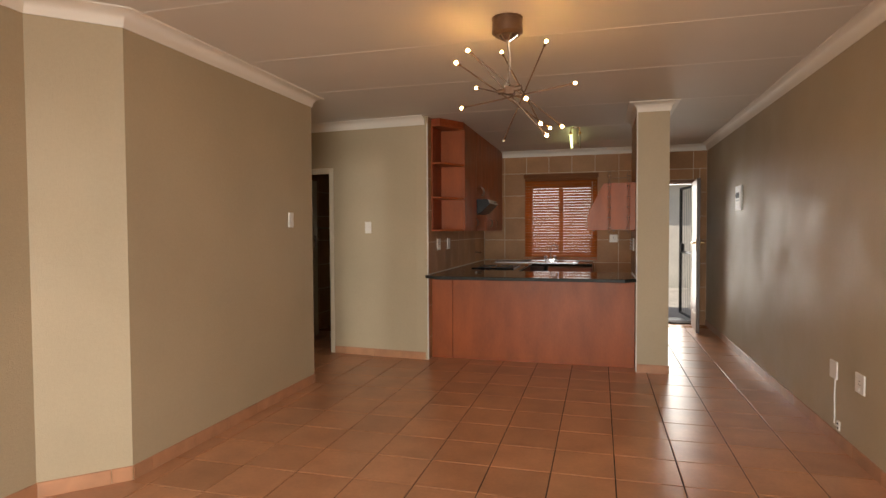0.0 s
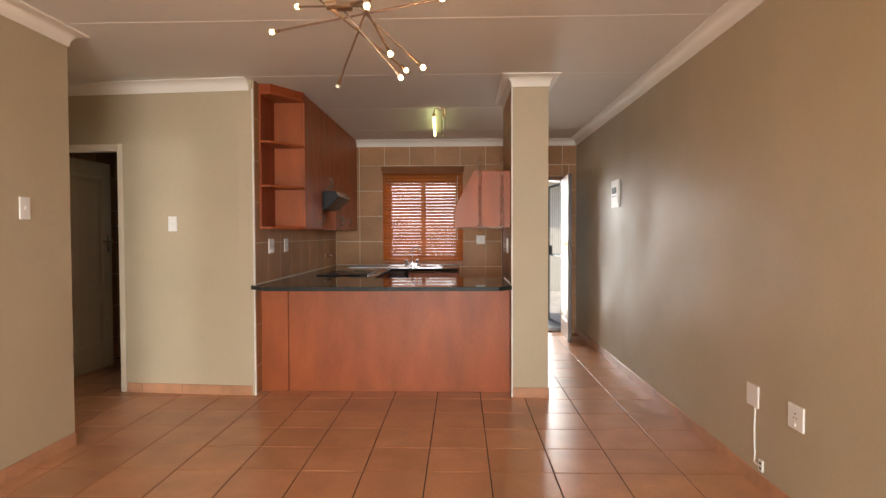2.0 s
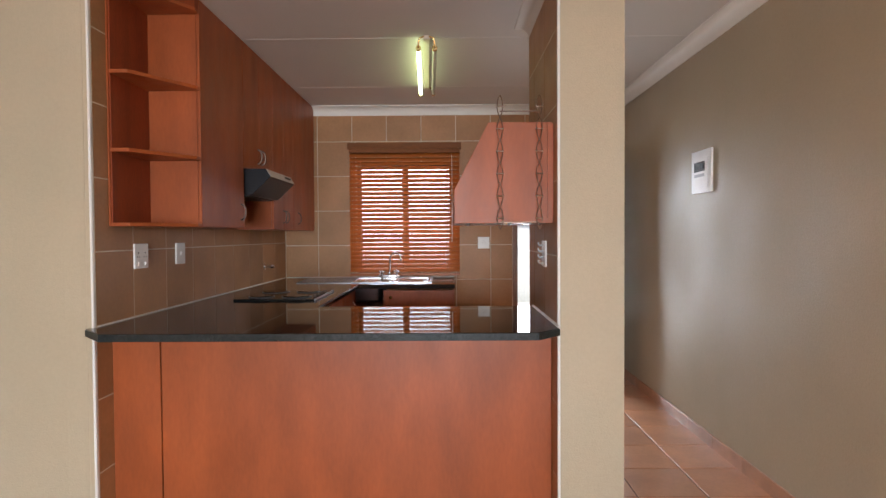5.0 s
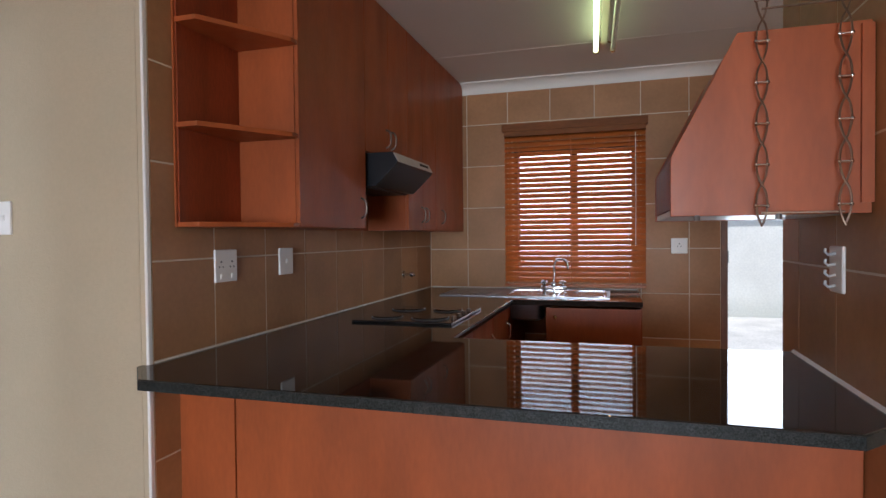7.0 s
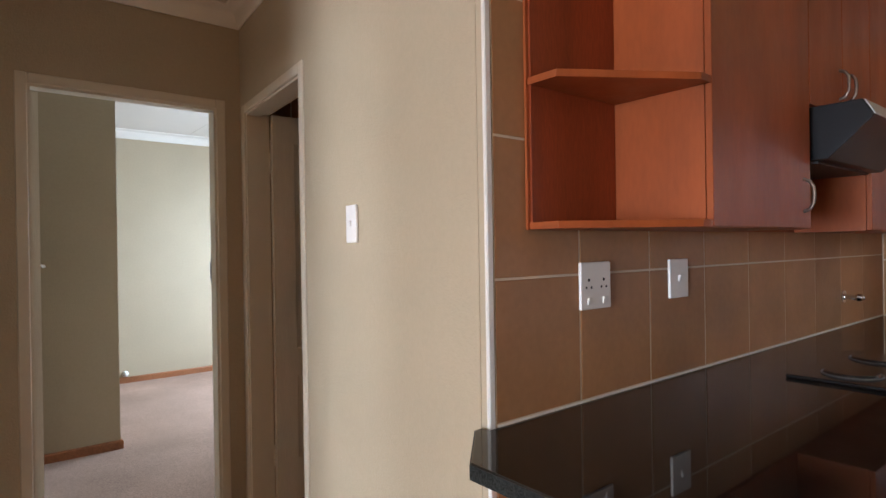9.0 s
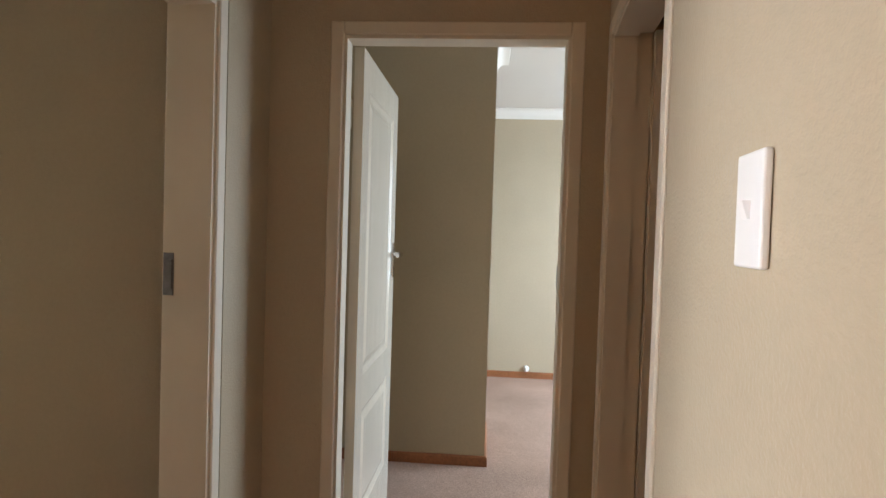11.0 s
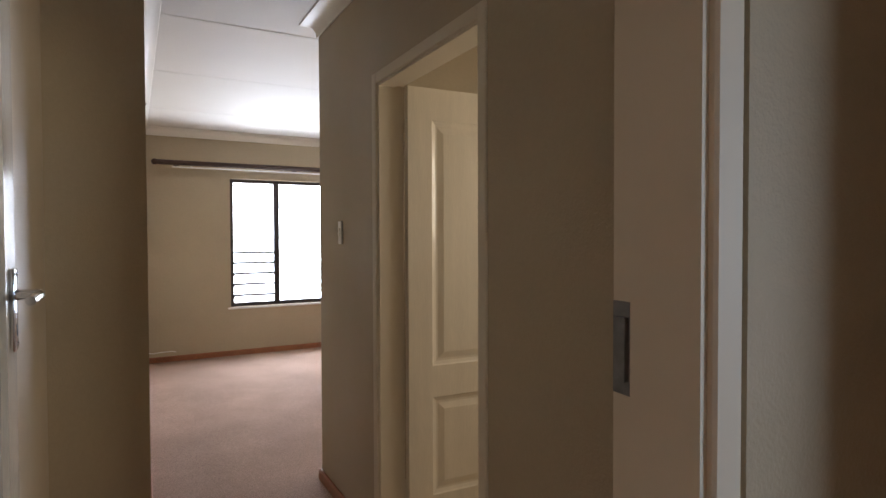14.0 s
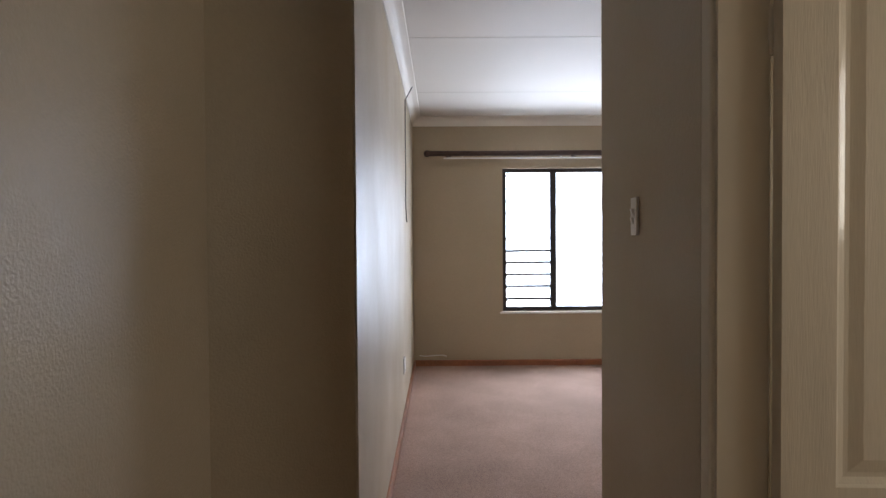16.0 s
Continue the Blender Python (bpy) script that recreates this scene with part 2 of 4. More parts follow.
def finish(name, bm, material, smooth=False):
    bmesh.ops.recalc_face_normals(bm, faces=bm.faces)
    me = bpy.data.meshes.new(name)
    bm.to_mesh(me)
    bm.free()
    me.materials.append(material)
    if smooth:
        for p in me.polygons:
            p.use_smooth = True
        me.set_sharp_from_angle(angle=radians(35))
    return me


def part(name, bm, material, parent=None, label="", smooth=False, m=None):
    ob = new(name, finish(name, bm, material, smooth))
    if parent is not None:
        ob.parent = parent
    if m is not None:
        ob.matrix_basis = m
    return tagged(ob, label)


def thing(name, label, category, at=(0, 0, 0), rz=0.0, group="", kind=""):
    ob = new(name)
    ob.empty_display_size = 0.1
    ob.matrix_basis = pose(*at, 0, 0, rz)
    return tagged(ob, label, category, group, kind)


def one(fn, *a, **k):
    bm = bmesh.new()
    fn(bm, *a, **k)
    return bm


# ---------- large structure ----------
H = 2.585


def wall(name, p, q, th, openings=(), z1=H, material=None, label=""):
    """A wall whose visible face runs from p to q, with its thickness to the right of that line; openings (a0, a1, z0, z1) in metres along it."""
    d = Vector((q[0] - p[0], q[1] - p[1]))
    L = d.length
    bm = bmesh.new()
    us = sorted({0.0, L, *[o[0] for o in openings], *[o[1] for o in openings]})
    for a, b in zip(us, us[1:]):
        mid = (a + b) / 2
        zs = [(0.0, z1)]
        for o in openings:
            if o[0] < mid < o[1]:
                zs = [(z0, min(z, o[2])) for z0, z in zs if z0 < o[2]] + [(max(z0, o[3]), z) for z0, z in zs if z > o[3]]
        for z0, z in zs:
            if z - z0 > 1e-4:
                box(bm, a, b, -th, 0, z0, z)
    bmesh.ops.remove_doubles(bm, verts=bm.verts, dist=1e-5)
    ob = part(name, bm, material or PAINT, m=pose(p[0], p[1], 0, 0, 0, math.degrees(math.atan2(d.y, d.x))))
    return tagged(ob, label or "olive beige painted plaster wall", "wall", kind="structure")


A0, A1 = (-0.93, 5.862), (-2.95, 6.02)
A_DIR = math.degrees(math.atan2(A1[1] - A0[1], A1[0] - A0[0]))


def on_a(x):
    return A0[1] + (x - A0[0]) * (A1[1] - A0[1]) / (A1[0] - A0[0])


ALEN = math.hypot(A1[0] - A0[0], A1[1] - A0[1])
wall("wall_east", (XR, YS), (XR, YB + 0.2), 0.2)
wall("wall_south", (-1.97, YS), (XR, YS), 0.2, [(1.1, 3.8, 0.0, 2.12)])
wall("wall_kitchen_back", (XR, YB), (-1.15, YB), 0.22, [(0.10, 0.991, 0.0, 2.09), (1.57, 2.53, 1.0, 2.04)])
wall("wall_kitchen_side", (XL, YB), (XL, A0[1] + 0.002), 0.12)
wall("wall_passage_north", A0, A1, 0.12, [(1.105, 1.985, 0.0, 2.085)])
wall("wall_passage_west", (XC, 8.4), (XC, 2.0915), 0.12, [(2.46, 3.338, 0.0, 2.111), (4.58, 5.51, 0.0, 2.085)])
F0, F1 = (-2.95, 4.846), (-1.737, 4.751)
wall("wall_hall_entry", F0, F1, 0.16, [(0.285, 1.2167, 0.0, 2.085)])
wall("wall_living_west", (-1.655, 4.745), (-1.655, 2.64), 0.08)
bm = bmesh.new()
prism(bm, [(-1.655, 2.64), (-1.735, 2.68), (-2.08, 2.39), (-1.97, 2.33)], 0, H)
tagged(part("wall_living_splay", bm, PAINT), "olive beige plaster wall set at an angle", "wall", kind="structure")
wall("wall_living_bedroom", (-1.97, 2.33), (-1.97, -1.94), 0.11)
wall("wall_living_corner", (-1.97, -1.94), (-1.97, -2.2), 0.11)
wall("wall_bedroom_south", (-5.8, -1.74), (-1.98, -1.74), 0.2, [(1.25, 2.79, 0.57, 2.06)])
wall("wall_bedroom_west", (-5.8, 2.09), (-5.8, -1.94), 0.2)
wall("wall_bedroom_north", (-2.951, 2.09), (-6.0, 2.09), 0.12)
wall("wall_bathroom_north", (-3.07, 4.38), (-4.7, 4.38), 0.12, material=BATHTILE, label="beige tiled bathroom wall")
wall("wall_bathroom_west", (-4.7, 4.5), (-4.7, 2.2), 0.12, [(0.6, 1.2, 1.35, 2.05)], material=BATHTILE, label="beige tiled bathroom wall")
wall("wall_small_bedroom_south", (-6.6, 4.7), (-3.07, 4.7), 0.12)
wall("wall_small_bedroom_west", (-6.5, 8.4), (-6.5, 4.5), 0.2)
wall("wall_small_bedroom_north", (-2.95, 8.2), (-6.7, 8.2), 0.2, [(1.2, 2.9, 0.75, 2.05)])
wall("wall_store_north", (-1.03, 8.2), (-2.95, 8.2), 0.12, [(0.40, 0.94, 1.28, 1.92)])
bm = bmesh.new()
box(bm, -4.95, -4.33, 4.702, 5.66, 0, H)
tagged(part("wall_recess_block", bm, PAINT), "olive beige plastered wall block beside the bedroom door", "wall", kind="structure")
# pillar between kitchen and entrance
bm = bmesh.new()
box(bm, 1.205, 1.489, 5.845, 6.745, 0, H)
tagged(part("wall_pillar", bm, PAINT), "beige plastered pillar wall at the end of the counter", "wall", kind="structure")


def slab(name, x0, x1, y0, y1, z0, z1, material, label, category):
    return tagged(part(name, one(box, x0, x1, y0, y1, z0, z1), material), label, category, kind="structure")


slab("floor", -3.07, XR + 0.1, YS - 0.1, YB + 0.2, -0.2, -0.005, GROUT, "dark grouted bed under terracotta floor tiles", "floor")
bm = bmesh.new()
prism(bm, [(-1.74, 4.67), (-3.02, 4.77), (-3.02, 2.09), (-5.8, 2.09), (-5.8, -1.74), (-2.08, -1.74), (-2.08, 2.40), (-1.74, 2.68)], -0.2, 0.008)
tagged(part("carpet_bedroom", bm, CARPET), "worn fawn loop carpet on bedroom floor", "carpet", kind="structure")
slab("carpet_small_bedroom", -6.5, -3.0, 4.7, 8.2, -0.2, 0.008, CARPET, "fawn loop carpet in the small bedroom", "carpet")
slab("floor_bathroom", -4.7, -3.03, 2.2, 4.4, -0.2, 0.004, BATHTILE, "beige tiled bathroom floor", "floor")
# ceilings, with cover strips over the board joints


def ceiling(name, x0, x1, y0, y1, strips, label, along='x'):
    bm = bmesh.new()
    box(bm, x0, x1, y0, y1, H, H + 0.12)
    for s in strips:
        if along == 'x':
            prism(bm, [(s - 0.020, H + 0.001), (s - 0.013, H - 0.0025), (s + 0.013, H - 0.0025), (s + 0.020, H + 0.001)], x0, x1, 'x')
        else:
            prism(bm, [(s - 0.020, H + 0.001), (s - 0.013, H - 0.0025), (s + 0.013, H - 0.0025), (s + 0.020, H + 0.001)], y0, y1, 'y')
    tagged(part(name, bm, CEIL), label, "ceiling", kind="structure")


ceiling("ceiling_living", -1.97, XR + 0.2, YS - 0.2, YB + 0.2, [-0.9, 0.3, 1.5, 2.7, 3.68, 4.62, 5.8, 7.0, 8.2], "white ceiling board with joint strips")
ceiling("ceiling_passage", -3.07, -1.97, 2.33, YB + 0.2, [3.4, 4.62], "white ceiling board over passage")
ceiling("ceiling_bedroom", -6.0, -1.972, -1.94, 2.329, [0.62, -0.72, 1.8], "white ceiling board with joint strips over bedroom")
ceiling("ceiling_small_bedroom", -6.7, -3.07, 2.33, 8.4, [5.5, 6.7], "white ceiling board over small bedroom")
# unseen roof slab, its overhanging eaves added to keep direct sun off the windows
slab("roof_slab", -7.3, 3.1, -3.0, 9.75, H + 0.122, H + 0.25, OUTWALL, "added flat roof slab with sun-blocking eaves", "roof")


def offset_run(pts, d, closed):
    n = len(pts)
    out = []
    for i, p in enumerate(pts):
        p = Vector(p)
        a = Vector(pts[i - 1]) if (i > 0 or closed) else None
        b = Vector(pts[(i + 1) % n]) if (i < n - 1 or closed) else None
        ns = []
        for s, e in ((a, p), (p, b)):
            if s is not None and e is not None:
                t = (e - s).normalized()
                ns.append(Vector((-t.y, t.x)))
        m = ns[0] if len(ns) == 1 else (ns[0] + ns[1]) / (1 + ns[0].dot(ns[1]))
        out.append(p + m * d)
    return out


def sweep(bm, pts, profile, closed=False):
    """A moulding along pts, whose room lies to the left; profile: (distance from the wall, height)."""
    rings = []
    for d, z in profile:
        rings.append([bm.verts.new((v.x, v.y, z)) for v in offset_run(pts, d, closed)])
    n, k = len(pts), len(profile)
    for i in range(n if closed else n - 1):
        j = (i + 1) % n
        for a in range(k):
            b = (a + 1) % k
            bm.faces.new((rings[a][i], rings[a][j], rings[b][j], rings[b][i]))
    if not closed:
        for i in (0, n - 1):
            bm.faces.new([rings[a][i] for a in range(k)])


def cove():
    r = 0.075
    pts = [(0.001, H - 0.09), (0.008, H - 0.09)]
    for k in range(7):
        a = k * math.pi / 12
        pts.append((0.010 + r * (1 - math.cos(a)), H - 0.085 + r * math.sin(a)))
    return pts + [(0.088, H - 0.001), (0.001, H - 0.001)]


def cornice(name, pts, closed, label="white coved plaster cornice"):
    bm = bmesh.new()
    sweep(bm, pts, cove(), closed)
    tagged(part(name, bm, CORN, smooth=True), label, "cornice", kind="structure")


LIVING_RUN = [A0, A1, F0, (-1.655, 4.745), (-1.655, 2.64), (-1.97, 2.33), (-1.97, YS), (XR, YS), (XR, YB), (-0.61, YB)]
HALL_RUN = [(-2.95, 4.686), (-2.95, 2.09), (-5.8, 2.09), (-5.8, -1.74), (-2.08, -1.74), (-2.08, 2.39), (-1.735, 2.68), (-1.735, 4.591)]
SMALL_RUN = [(-3.07, 8.2), (-6.5, 8.2), (-6.5, 4.7), (-4.95, 4.7), (-4.95, 5.66), (-4.33, 5.66), (-4.33, 4.7), (-3.07, 4.7)]
cornice("trim_cornice_living", LIVING_RUN, False)
cornice("trim_cornice_hall", HALL_RUN, True)
cornice("trim_cornice_small_bedroom", SMALL_RUN, True)
cornice("trim_cornice_pillar", [(1.205, 5.845), (1.205, 6.745), (1.489, 6.745), (1.489, 5.845)], True)


def timber_skirting(name, pts, closed=False):
    bm = bmesh.new()
    sweep(bm, pts, [(0.001, 0.0), (0.016, 0.0), (0.016, 0.058), (0.010, 0.068), (0.001, 0.068)], closed)
    tagged(part(name, bm, TIMBER), "varnished brown timber skirting board", "skirting board", kind="structure")


timber_skirting("baseboard_hall_west", [(-2.95, 2.80), (-2.95, 2.09), (-5.8, 2.09), (-5.8, -1.74), (-2.08, -1.74), (-2.08, 2.39), (-1.735, 2.68), (-1.735, 4.60)])
timber_skirting("baseboard_small_bedroom", [(-3.07, 8.2), (-6.5, 8.2), (-6.5, 4.7), (-4.95, 4.7), (-4.95, 5.66), (-4.33, 5.66), (-4.33, 4.72)])


# ---------- doors ----------
def panelled_slab(bm, w, h, th, panels):
    """A moulded door leaf: x from the hinge, y from -th to 0; panels (x0, x1, z0, z1) sunk with a raised field on both faces."""
    for y, s in ((0.0, -1), (-th, 1)):
        xs = sorted({0, w, *[v for p in panels for v in p[:2]]})
        zs = sorted({0, h, *[v for p in panels for v in p[2:]]})
        for xa, xb in zip(xs, xs[1:]):
            for za, zb in zip(zs, zs[1:]):
                if any(p[0] <= xa and xb <= p[1] and p[2] <= za and zb <= p[3] for p in panels):
                    continue
                bm.faces.new([bm.verts.new((x, y, z)) for x, z in ((xa, za), (xb, za), (xb, zb), (xa, zb))])
        for x0, x1, z0, z1 in panels:
            loops = []
            for ins, dep in ((0, 0), (0.006, 0.004), (0.020, 0.009), (0.030, 0.009), (0.058, 0.002), (0.064, 0.002)):
                loops.append([bm.verts.new((x, y + s * dep, z)) for x, z in ((x0 + ins, z0 + ins), (x1 - ins, z0 + ins), (x1 - ins, z1 - ins), (x0 + ins, z1 - ins))])
            for a, b in zip(loops, loops[1:]):
                for k in range(4):
                    bm.faces.new((a[k], a[(k + 1) % 4], b[(k + 1) % 4], b[k]))
            bm.faces.new(loops[-1])
    for quad in (((0, 0), (w, 0)), ((w, 0), (w, h)), ((w, h), (0, h)), ((0, h), (0, 0))):
        (xa, za), (xb, zb) = quad
        bm.faces.new([bm.verts.new(v) for v in ((xa, 0, za), (xb, 0, zb), (xb, -th, zb), (xa, -th, za))])
    bmesh.ops.remove_doubles(bm, verts=bm.verts, dist=1e-5)


def lever(side, x, z, y, toward, metal=None):
    """A lever handle on a long back plate, on the face at y whose outward direction is side."""
    bm = bmesh.new()
    bevelled(bm, x - 0.020, x + 0.020, min(y, y + side * 0.009), max(y, y + side * 0.009), z - 0.115, z + 0.055, 0.004, 2)
    cyl(bm, (x, y + side * 0.006, z), (x, y + side * 0.050, z), 0.011, 12)
    tube(bm, [(x, y + side * 0.045, z), (x + toward * 0.02, y + side * 0.050, z), (x + toward * 0.06, y + side * 0.050, z + 0.001), (x + toward * 0.115, y + side * 0.046, z - 0.003)], 0.0095, 10)
    for dz in (-0.100, 0.043):
        cyl(bm, (x + 0.011, y + side * 0.008, z + dz), (x + 0.011, y + side * 0.0105, z + dz), 0.0035, 8)
        cyl(bm, (x - 0.011, y + side * 0.008, z + dz), (x - 0.011, y + side * 0.0105, z + dz), 0.0035, 8)
    key = bmesh.new()
    cyl(key, (x, y + side * 0.0088, z - 0.062), (x, y + side * 0.0098, z - 0.062), 0.0042, 10)
    box(key, x - 0.002, x + 0.002, min(y + side * 0.0088, y + side * 0.0098), max(y + side * 0.0088, y + side * 0.0098), z - 0.084, z - 0.062)
    return bm, key


def make_door(name, origin, rz, w, th, angle, label, h=2.04, leaf_mat=None, frame_mat=None, handle_z=1.26, sides=(1, -1), metal=None, lt=0.036):
    """Origin: the hinge side's clear edge on the face to which the leaf opens; local x runs to the strike side, local y to that room."""
    door = thing(name, label, "door", (*origin, 0), rz, kind="structure")
    fm = frame_mat or FRAME
    bm = bmesh.new()
    for u0, u1 in ((-0.046, 0.0), (w, w + 0.046)):
        bevelled(bm, u0, u1, -th - 0.007, 0.007, 0, h + 0.046, 0.004)
    bevelled(bm, 0.0, w, -th - 0.0065, 0.0065, h, h + 0.0455, 0.004)
    # rebate stop
    box(bm, 0.0, 0.011, -th + 0.004, -lt - 0.006, 0, h)
    box(bm, w - 0.011, w, -th + 0.004, -lt - 0.006, 0, h)
    box(bm, 0.011, w - 0.011, -th + 0.004, -lt - 0.006, h - 0.011, h)
    part("door_frame", bm, fm, door, "cream enamelled steel door frame" if frame_mat is None else "dark varnished timber door frame")
    strike = bmesh.new()
    zs = handle_z - 0.03
    bevelled(strike, w - 0.0025, w + 0.001, -lt + 0.004, 0.002, zs - 0.062, zs + 0.066, 0.001)
    box(strike, w - 0.010, w - 0.002, -0.030, -0.010, zs - 0.042, zs + 0.045)
    part("strike_plate", strike, STRIKE, door, "worn metal strike plate")
    leaf = bmesh.new()
    lw = w - 0.006
    st = 0.115
    panelled_slab(leaf, lw, h - 0.012, lt, [(st, lw - st, 0.22, 0.66), (st, lw - st, 0.80, h - 0.15)])
    lo = part("door_leaf", leaf, leaf_mat or DOOR, door, "", m=pose(0.010, 0.005, 0.008, 0, 0, angle))
    for s in sides:
        y = 0.0 if s > 0 else -lt
        a, k = lever(s, lw - 0.055, handle_z, y, -1)
        ho = part("door_handle", a, metal or CHROME, lo, "polished metal lever handle on long plate", smooth=True)
        part("keyhole", k, BLACKMATT, lo)
    for z in (0.25, h - 0.25):
        hg = bmesh.new()
        cyl(hg, (-0.002, 0.006, z - 0.05), (-0.002, 0.006, z + 0.05), 0.007, 10)
        cyl(hg, (-0.002, 0.006, z - 0.055), (-0.002, 0.006, z + 0.055), 0.0045, 8)
        part("hinge", hg, FRAME if frame_mat is None else STEEL, door)
    return door


# passage to hall, hall bathroom, small bedroom, store, entrance
make_door("door_1", (-1.768, 4.5935), 175.52, 0.852, 0.16, 95.2, "open cream panelled door folded back against the hall wall", sides=(-1,))
make_door("door_2", (XC - 0.12, 2.95), 90, 0.822, 0.12, 88, "cream panelled bathroom door standing open")
make_door("door_3", (XC - 0.12, 5.108), 90, 0.787, 0.12, 89.5, "cream panelled bedroom door standing open", h=2.065)
bx = -2.862
make_door("door_4", (bx + 0.12 * math.sin(radians(180 - A_DIR)) , on_a(bx) + 0.12), A_DIR + 180, 0.786, 0.12, 90, "grey shaded panelled store door standing open inwards")
make_door("door_5", (2.185, YB), 180, 0.80, 0.22, 86, "dark framed entrance door standing open against the wall", h=2.045, leaf_mat=GLAREDOOR, frame_mat=DARKDOOR, handle_z=1.19, metal=BRASS, lt=0.042)
entry = next(c for c in bpy.data.objects["door_5"].children if c.name.startswith("door_leaf"))
part("edge_lipping", one(bevelled, 0.7945, 0.7985, -0.043, 0.001, 0.0, 2.032, 0.001), RODWOOD, entry, "dark varnished leaf edge")

# open security gate outside the entrance
gate = thing("security_gate", "black steel security gate swung open outside the entrance", "gate", (2.20, YB + 0.245, 0.03), 97)
bm = bmesh.new()
for u in (-0.012, 0.72):
    box(bm, u, u + 0.042, -0.018, 0.018, 0, 2.0)
for z in (0.0, 0.97, 1.97):
    box(bm, 0.03, 0.72, -0.0145, 0.0145, z, z + 0.03)
part("gate_frame", bm, BLACKMATT, gate)
# Thin bars in a pale colour that imitates the glare washing them out.
for i in range(6):
    bm = bmesh.new()
    cyl(bm, (0.12 + i * 0.1, 0, 0.03), (0.12 + i * 0.1, 0, 1.97), 0.0045, 6)
    part("bar", bm, GREYP, gate, "bar paled for outdoor glare")
part("lock_box", one(bevelled, 0.60, 0.72, -0.03, 0.03, 0.98, 1.12, 0.004), BLACKMATT, gate)

# ---------- windows ----------
# kitchen window behind its blind
win = thing("window_1", "bright kitchen window with dark steel frame behind a blind", "window", (0, 0, 0), kind="structure")
bm = bmesh.new()
for x0, x1 in ((-0.20, -0.16), (0.72, 0.76), (0.25, 0.31)):
    box(bm, x0, x1, YB + 0.09, YB + 0.13, 1.0, 2.04)
for z0, z1 in ((1.0, 1.04), (2.015, 2.04)):
    box(bm, -0.16, 0.72, YB + 0.0905, YB + 0.1295, z0, z1)
part("window_frame", bm, WINFRAME, win)
for x0, x1 in ((-0.16, 0.25), (0.31, 0.72)):
    g = part("pane", one(box, x0, x1, YB + 0.108, YB + 0.112, 1.04, 2.015), GLASS, win)
    g.visible_shadow = False

# bedroom window
win = thing("window_2", "tall bedroom window in dark bronze frame with bars", "window", (0, 0, 0), kind="structure")
WY = -1.80
bm = bmesh.new()
for x0, x1 in ((-4.55, -4.515), (-3.052, -3.01), (-3.580, -3.518)):
    bevelled(bm, x0, x1, WY - 0.05, WY + 0.01, 0.57, 2.06, 0.003)
for z0, z1 in ((0.57, 0.612), (2.02, 2.06)):
    bevelled(bm, -4.515, -3.045, WY - 0.049, WY + 0.009, z0, z1, 0.003)
part("window_frame", bm, WINFRAME, win)
for x0, x1 in ((-4.515, -3.580), (-3.518, -3.052)):
    g = part("pane", one(box, x0, x1, WY - 0.022, WY - 0.018, 0.612, 2.02), GLASS, win)
    g.visible_shadow = False
for z in (0.70, 0.83, 0.955, 1.08, 1.20):
    bm = bmesh.new()
    cyl(bm, (-3.525, WY + 0.02, z), (-3.045, WY + 0.02, z), 0.013, 8)
    part("window_bar", bm, WINFRAME, win)
for i in range(11):
    bm = bmesh.new()
    for x in (-3.05, -3.52):
        box(bm, x - 0.012, x + 0.012, WY + 0.0095, WY + 0.022, 0.67 + i * 0.13, 0.69 + i * 0.13)
    part("cleat", bm, WINFRAME, win)
part("window_sill", one(bevelled, -4.58, -2.98, WY - 0.02, -1.725, 0.545, 0.568, 0.003), TRIM, win)
win = thing("window_3", "sliding terrace door in bronze aluminium", "window", (0, 0, 0), kind="structure")
bm = bmesh.new()
for x in (-0.87, 0.46, 1.79):
    box(bm, x, x + 0.045, -2.36, -2.30, 0, 2.12)
for z in (0.0, 2.075):
    box(bm, -0.825, 1.79, -2.359, -2.301, z, z + 0.045)
part("window_frame", bm, WINFRAME, win)


# ---------- living room ----------
def plate(name, label, w, h, at, rz, kind="switch", n=1, category="light switch", group=""):
    """A wall plate: its face looks along local -y."""
    o = thing(name, label, category, at, rz, group or ("light switches" if name == "light_switch" else "wall sockets" if name == "wall_socket" else ""))
    part("faceplate", one(bevelled, -w / 2, w / 2, -0.010, 0.0, -h / 2, h / 2, 0.003, 2), WHITE, o)
    if kind == "switch":
        for i in range(n):
            z = (i - (n - 1) / 2) * 0.026
            bm = bmesh.new()
            prism(bm, [(-0.0098, z - 0.010), (-0.013, z - 0.010), (-0.0185, z + 0.010), (-0.0098, z + 0.010)], -0.007, 0.007, 'x')
            part("rocker", bm, WHITE, o)
    if kind == "socket":
        for x in ((0,) if n == 1 else (-w / 4, w / 4)):
            bm = bmesh.new()
            for dx, dz, r in ((0, 0.016, 0.0045), (-0.011, -0.004, 0.0036), (0.011, -0.004, 0.0036)):
                cyl(bm, (x + dx, -0.0098, dz), (x + dx, -0.0108, dz), r, 10)
            part("pin_holes", bm, BLACKMATT, o)
            bm = bmesh.new()
            prism(bm, [(-0.0098, -h / 2 + 0.014), (-0.0125, -h / 2 + 0.014), (-0.016, -h / 2 + 0.032), (-0.0098, -h / 2 + 0.032)], x - 0.006, x + 0.006, 'x')
            part("rocker", bm, WHITE, o)
    return o


plate("light_switch", "white single light switch on the living room wall", 0.075, 0.125, (-1.654, 4.363, 1.475), 90)
plate("light_switch", "white light switch on the pale passage wall", 0.075, 0.125, (-1.60, on_a(-1.60) - 0.001, 1.415), A_DIR + 180)
plate("light_switch", "narrow white two-lever switch on the hall wall", 0.05, 0.115, (XC + 0.001, 2.466, 1.405), 90, n=2)
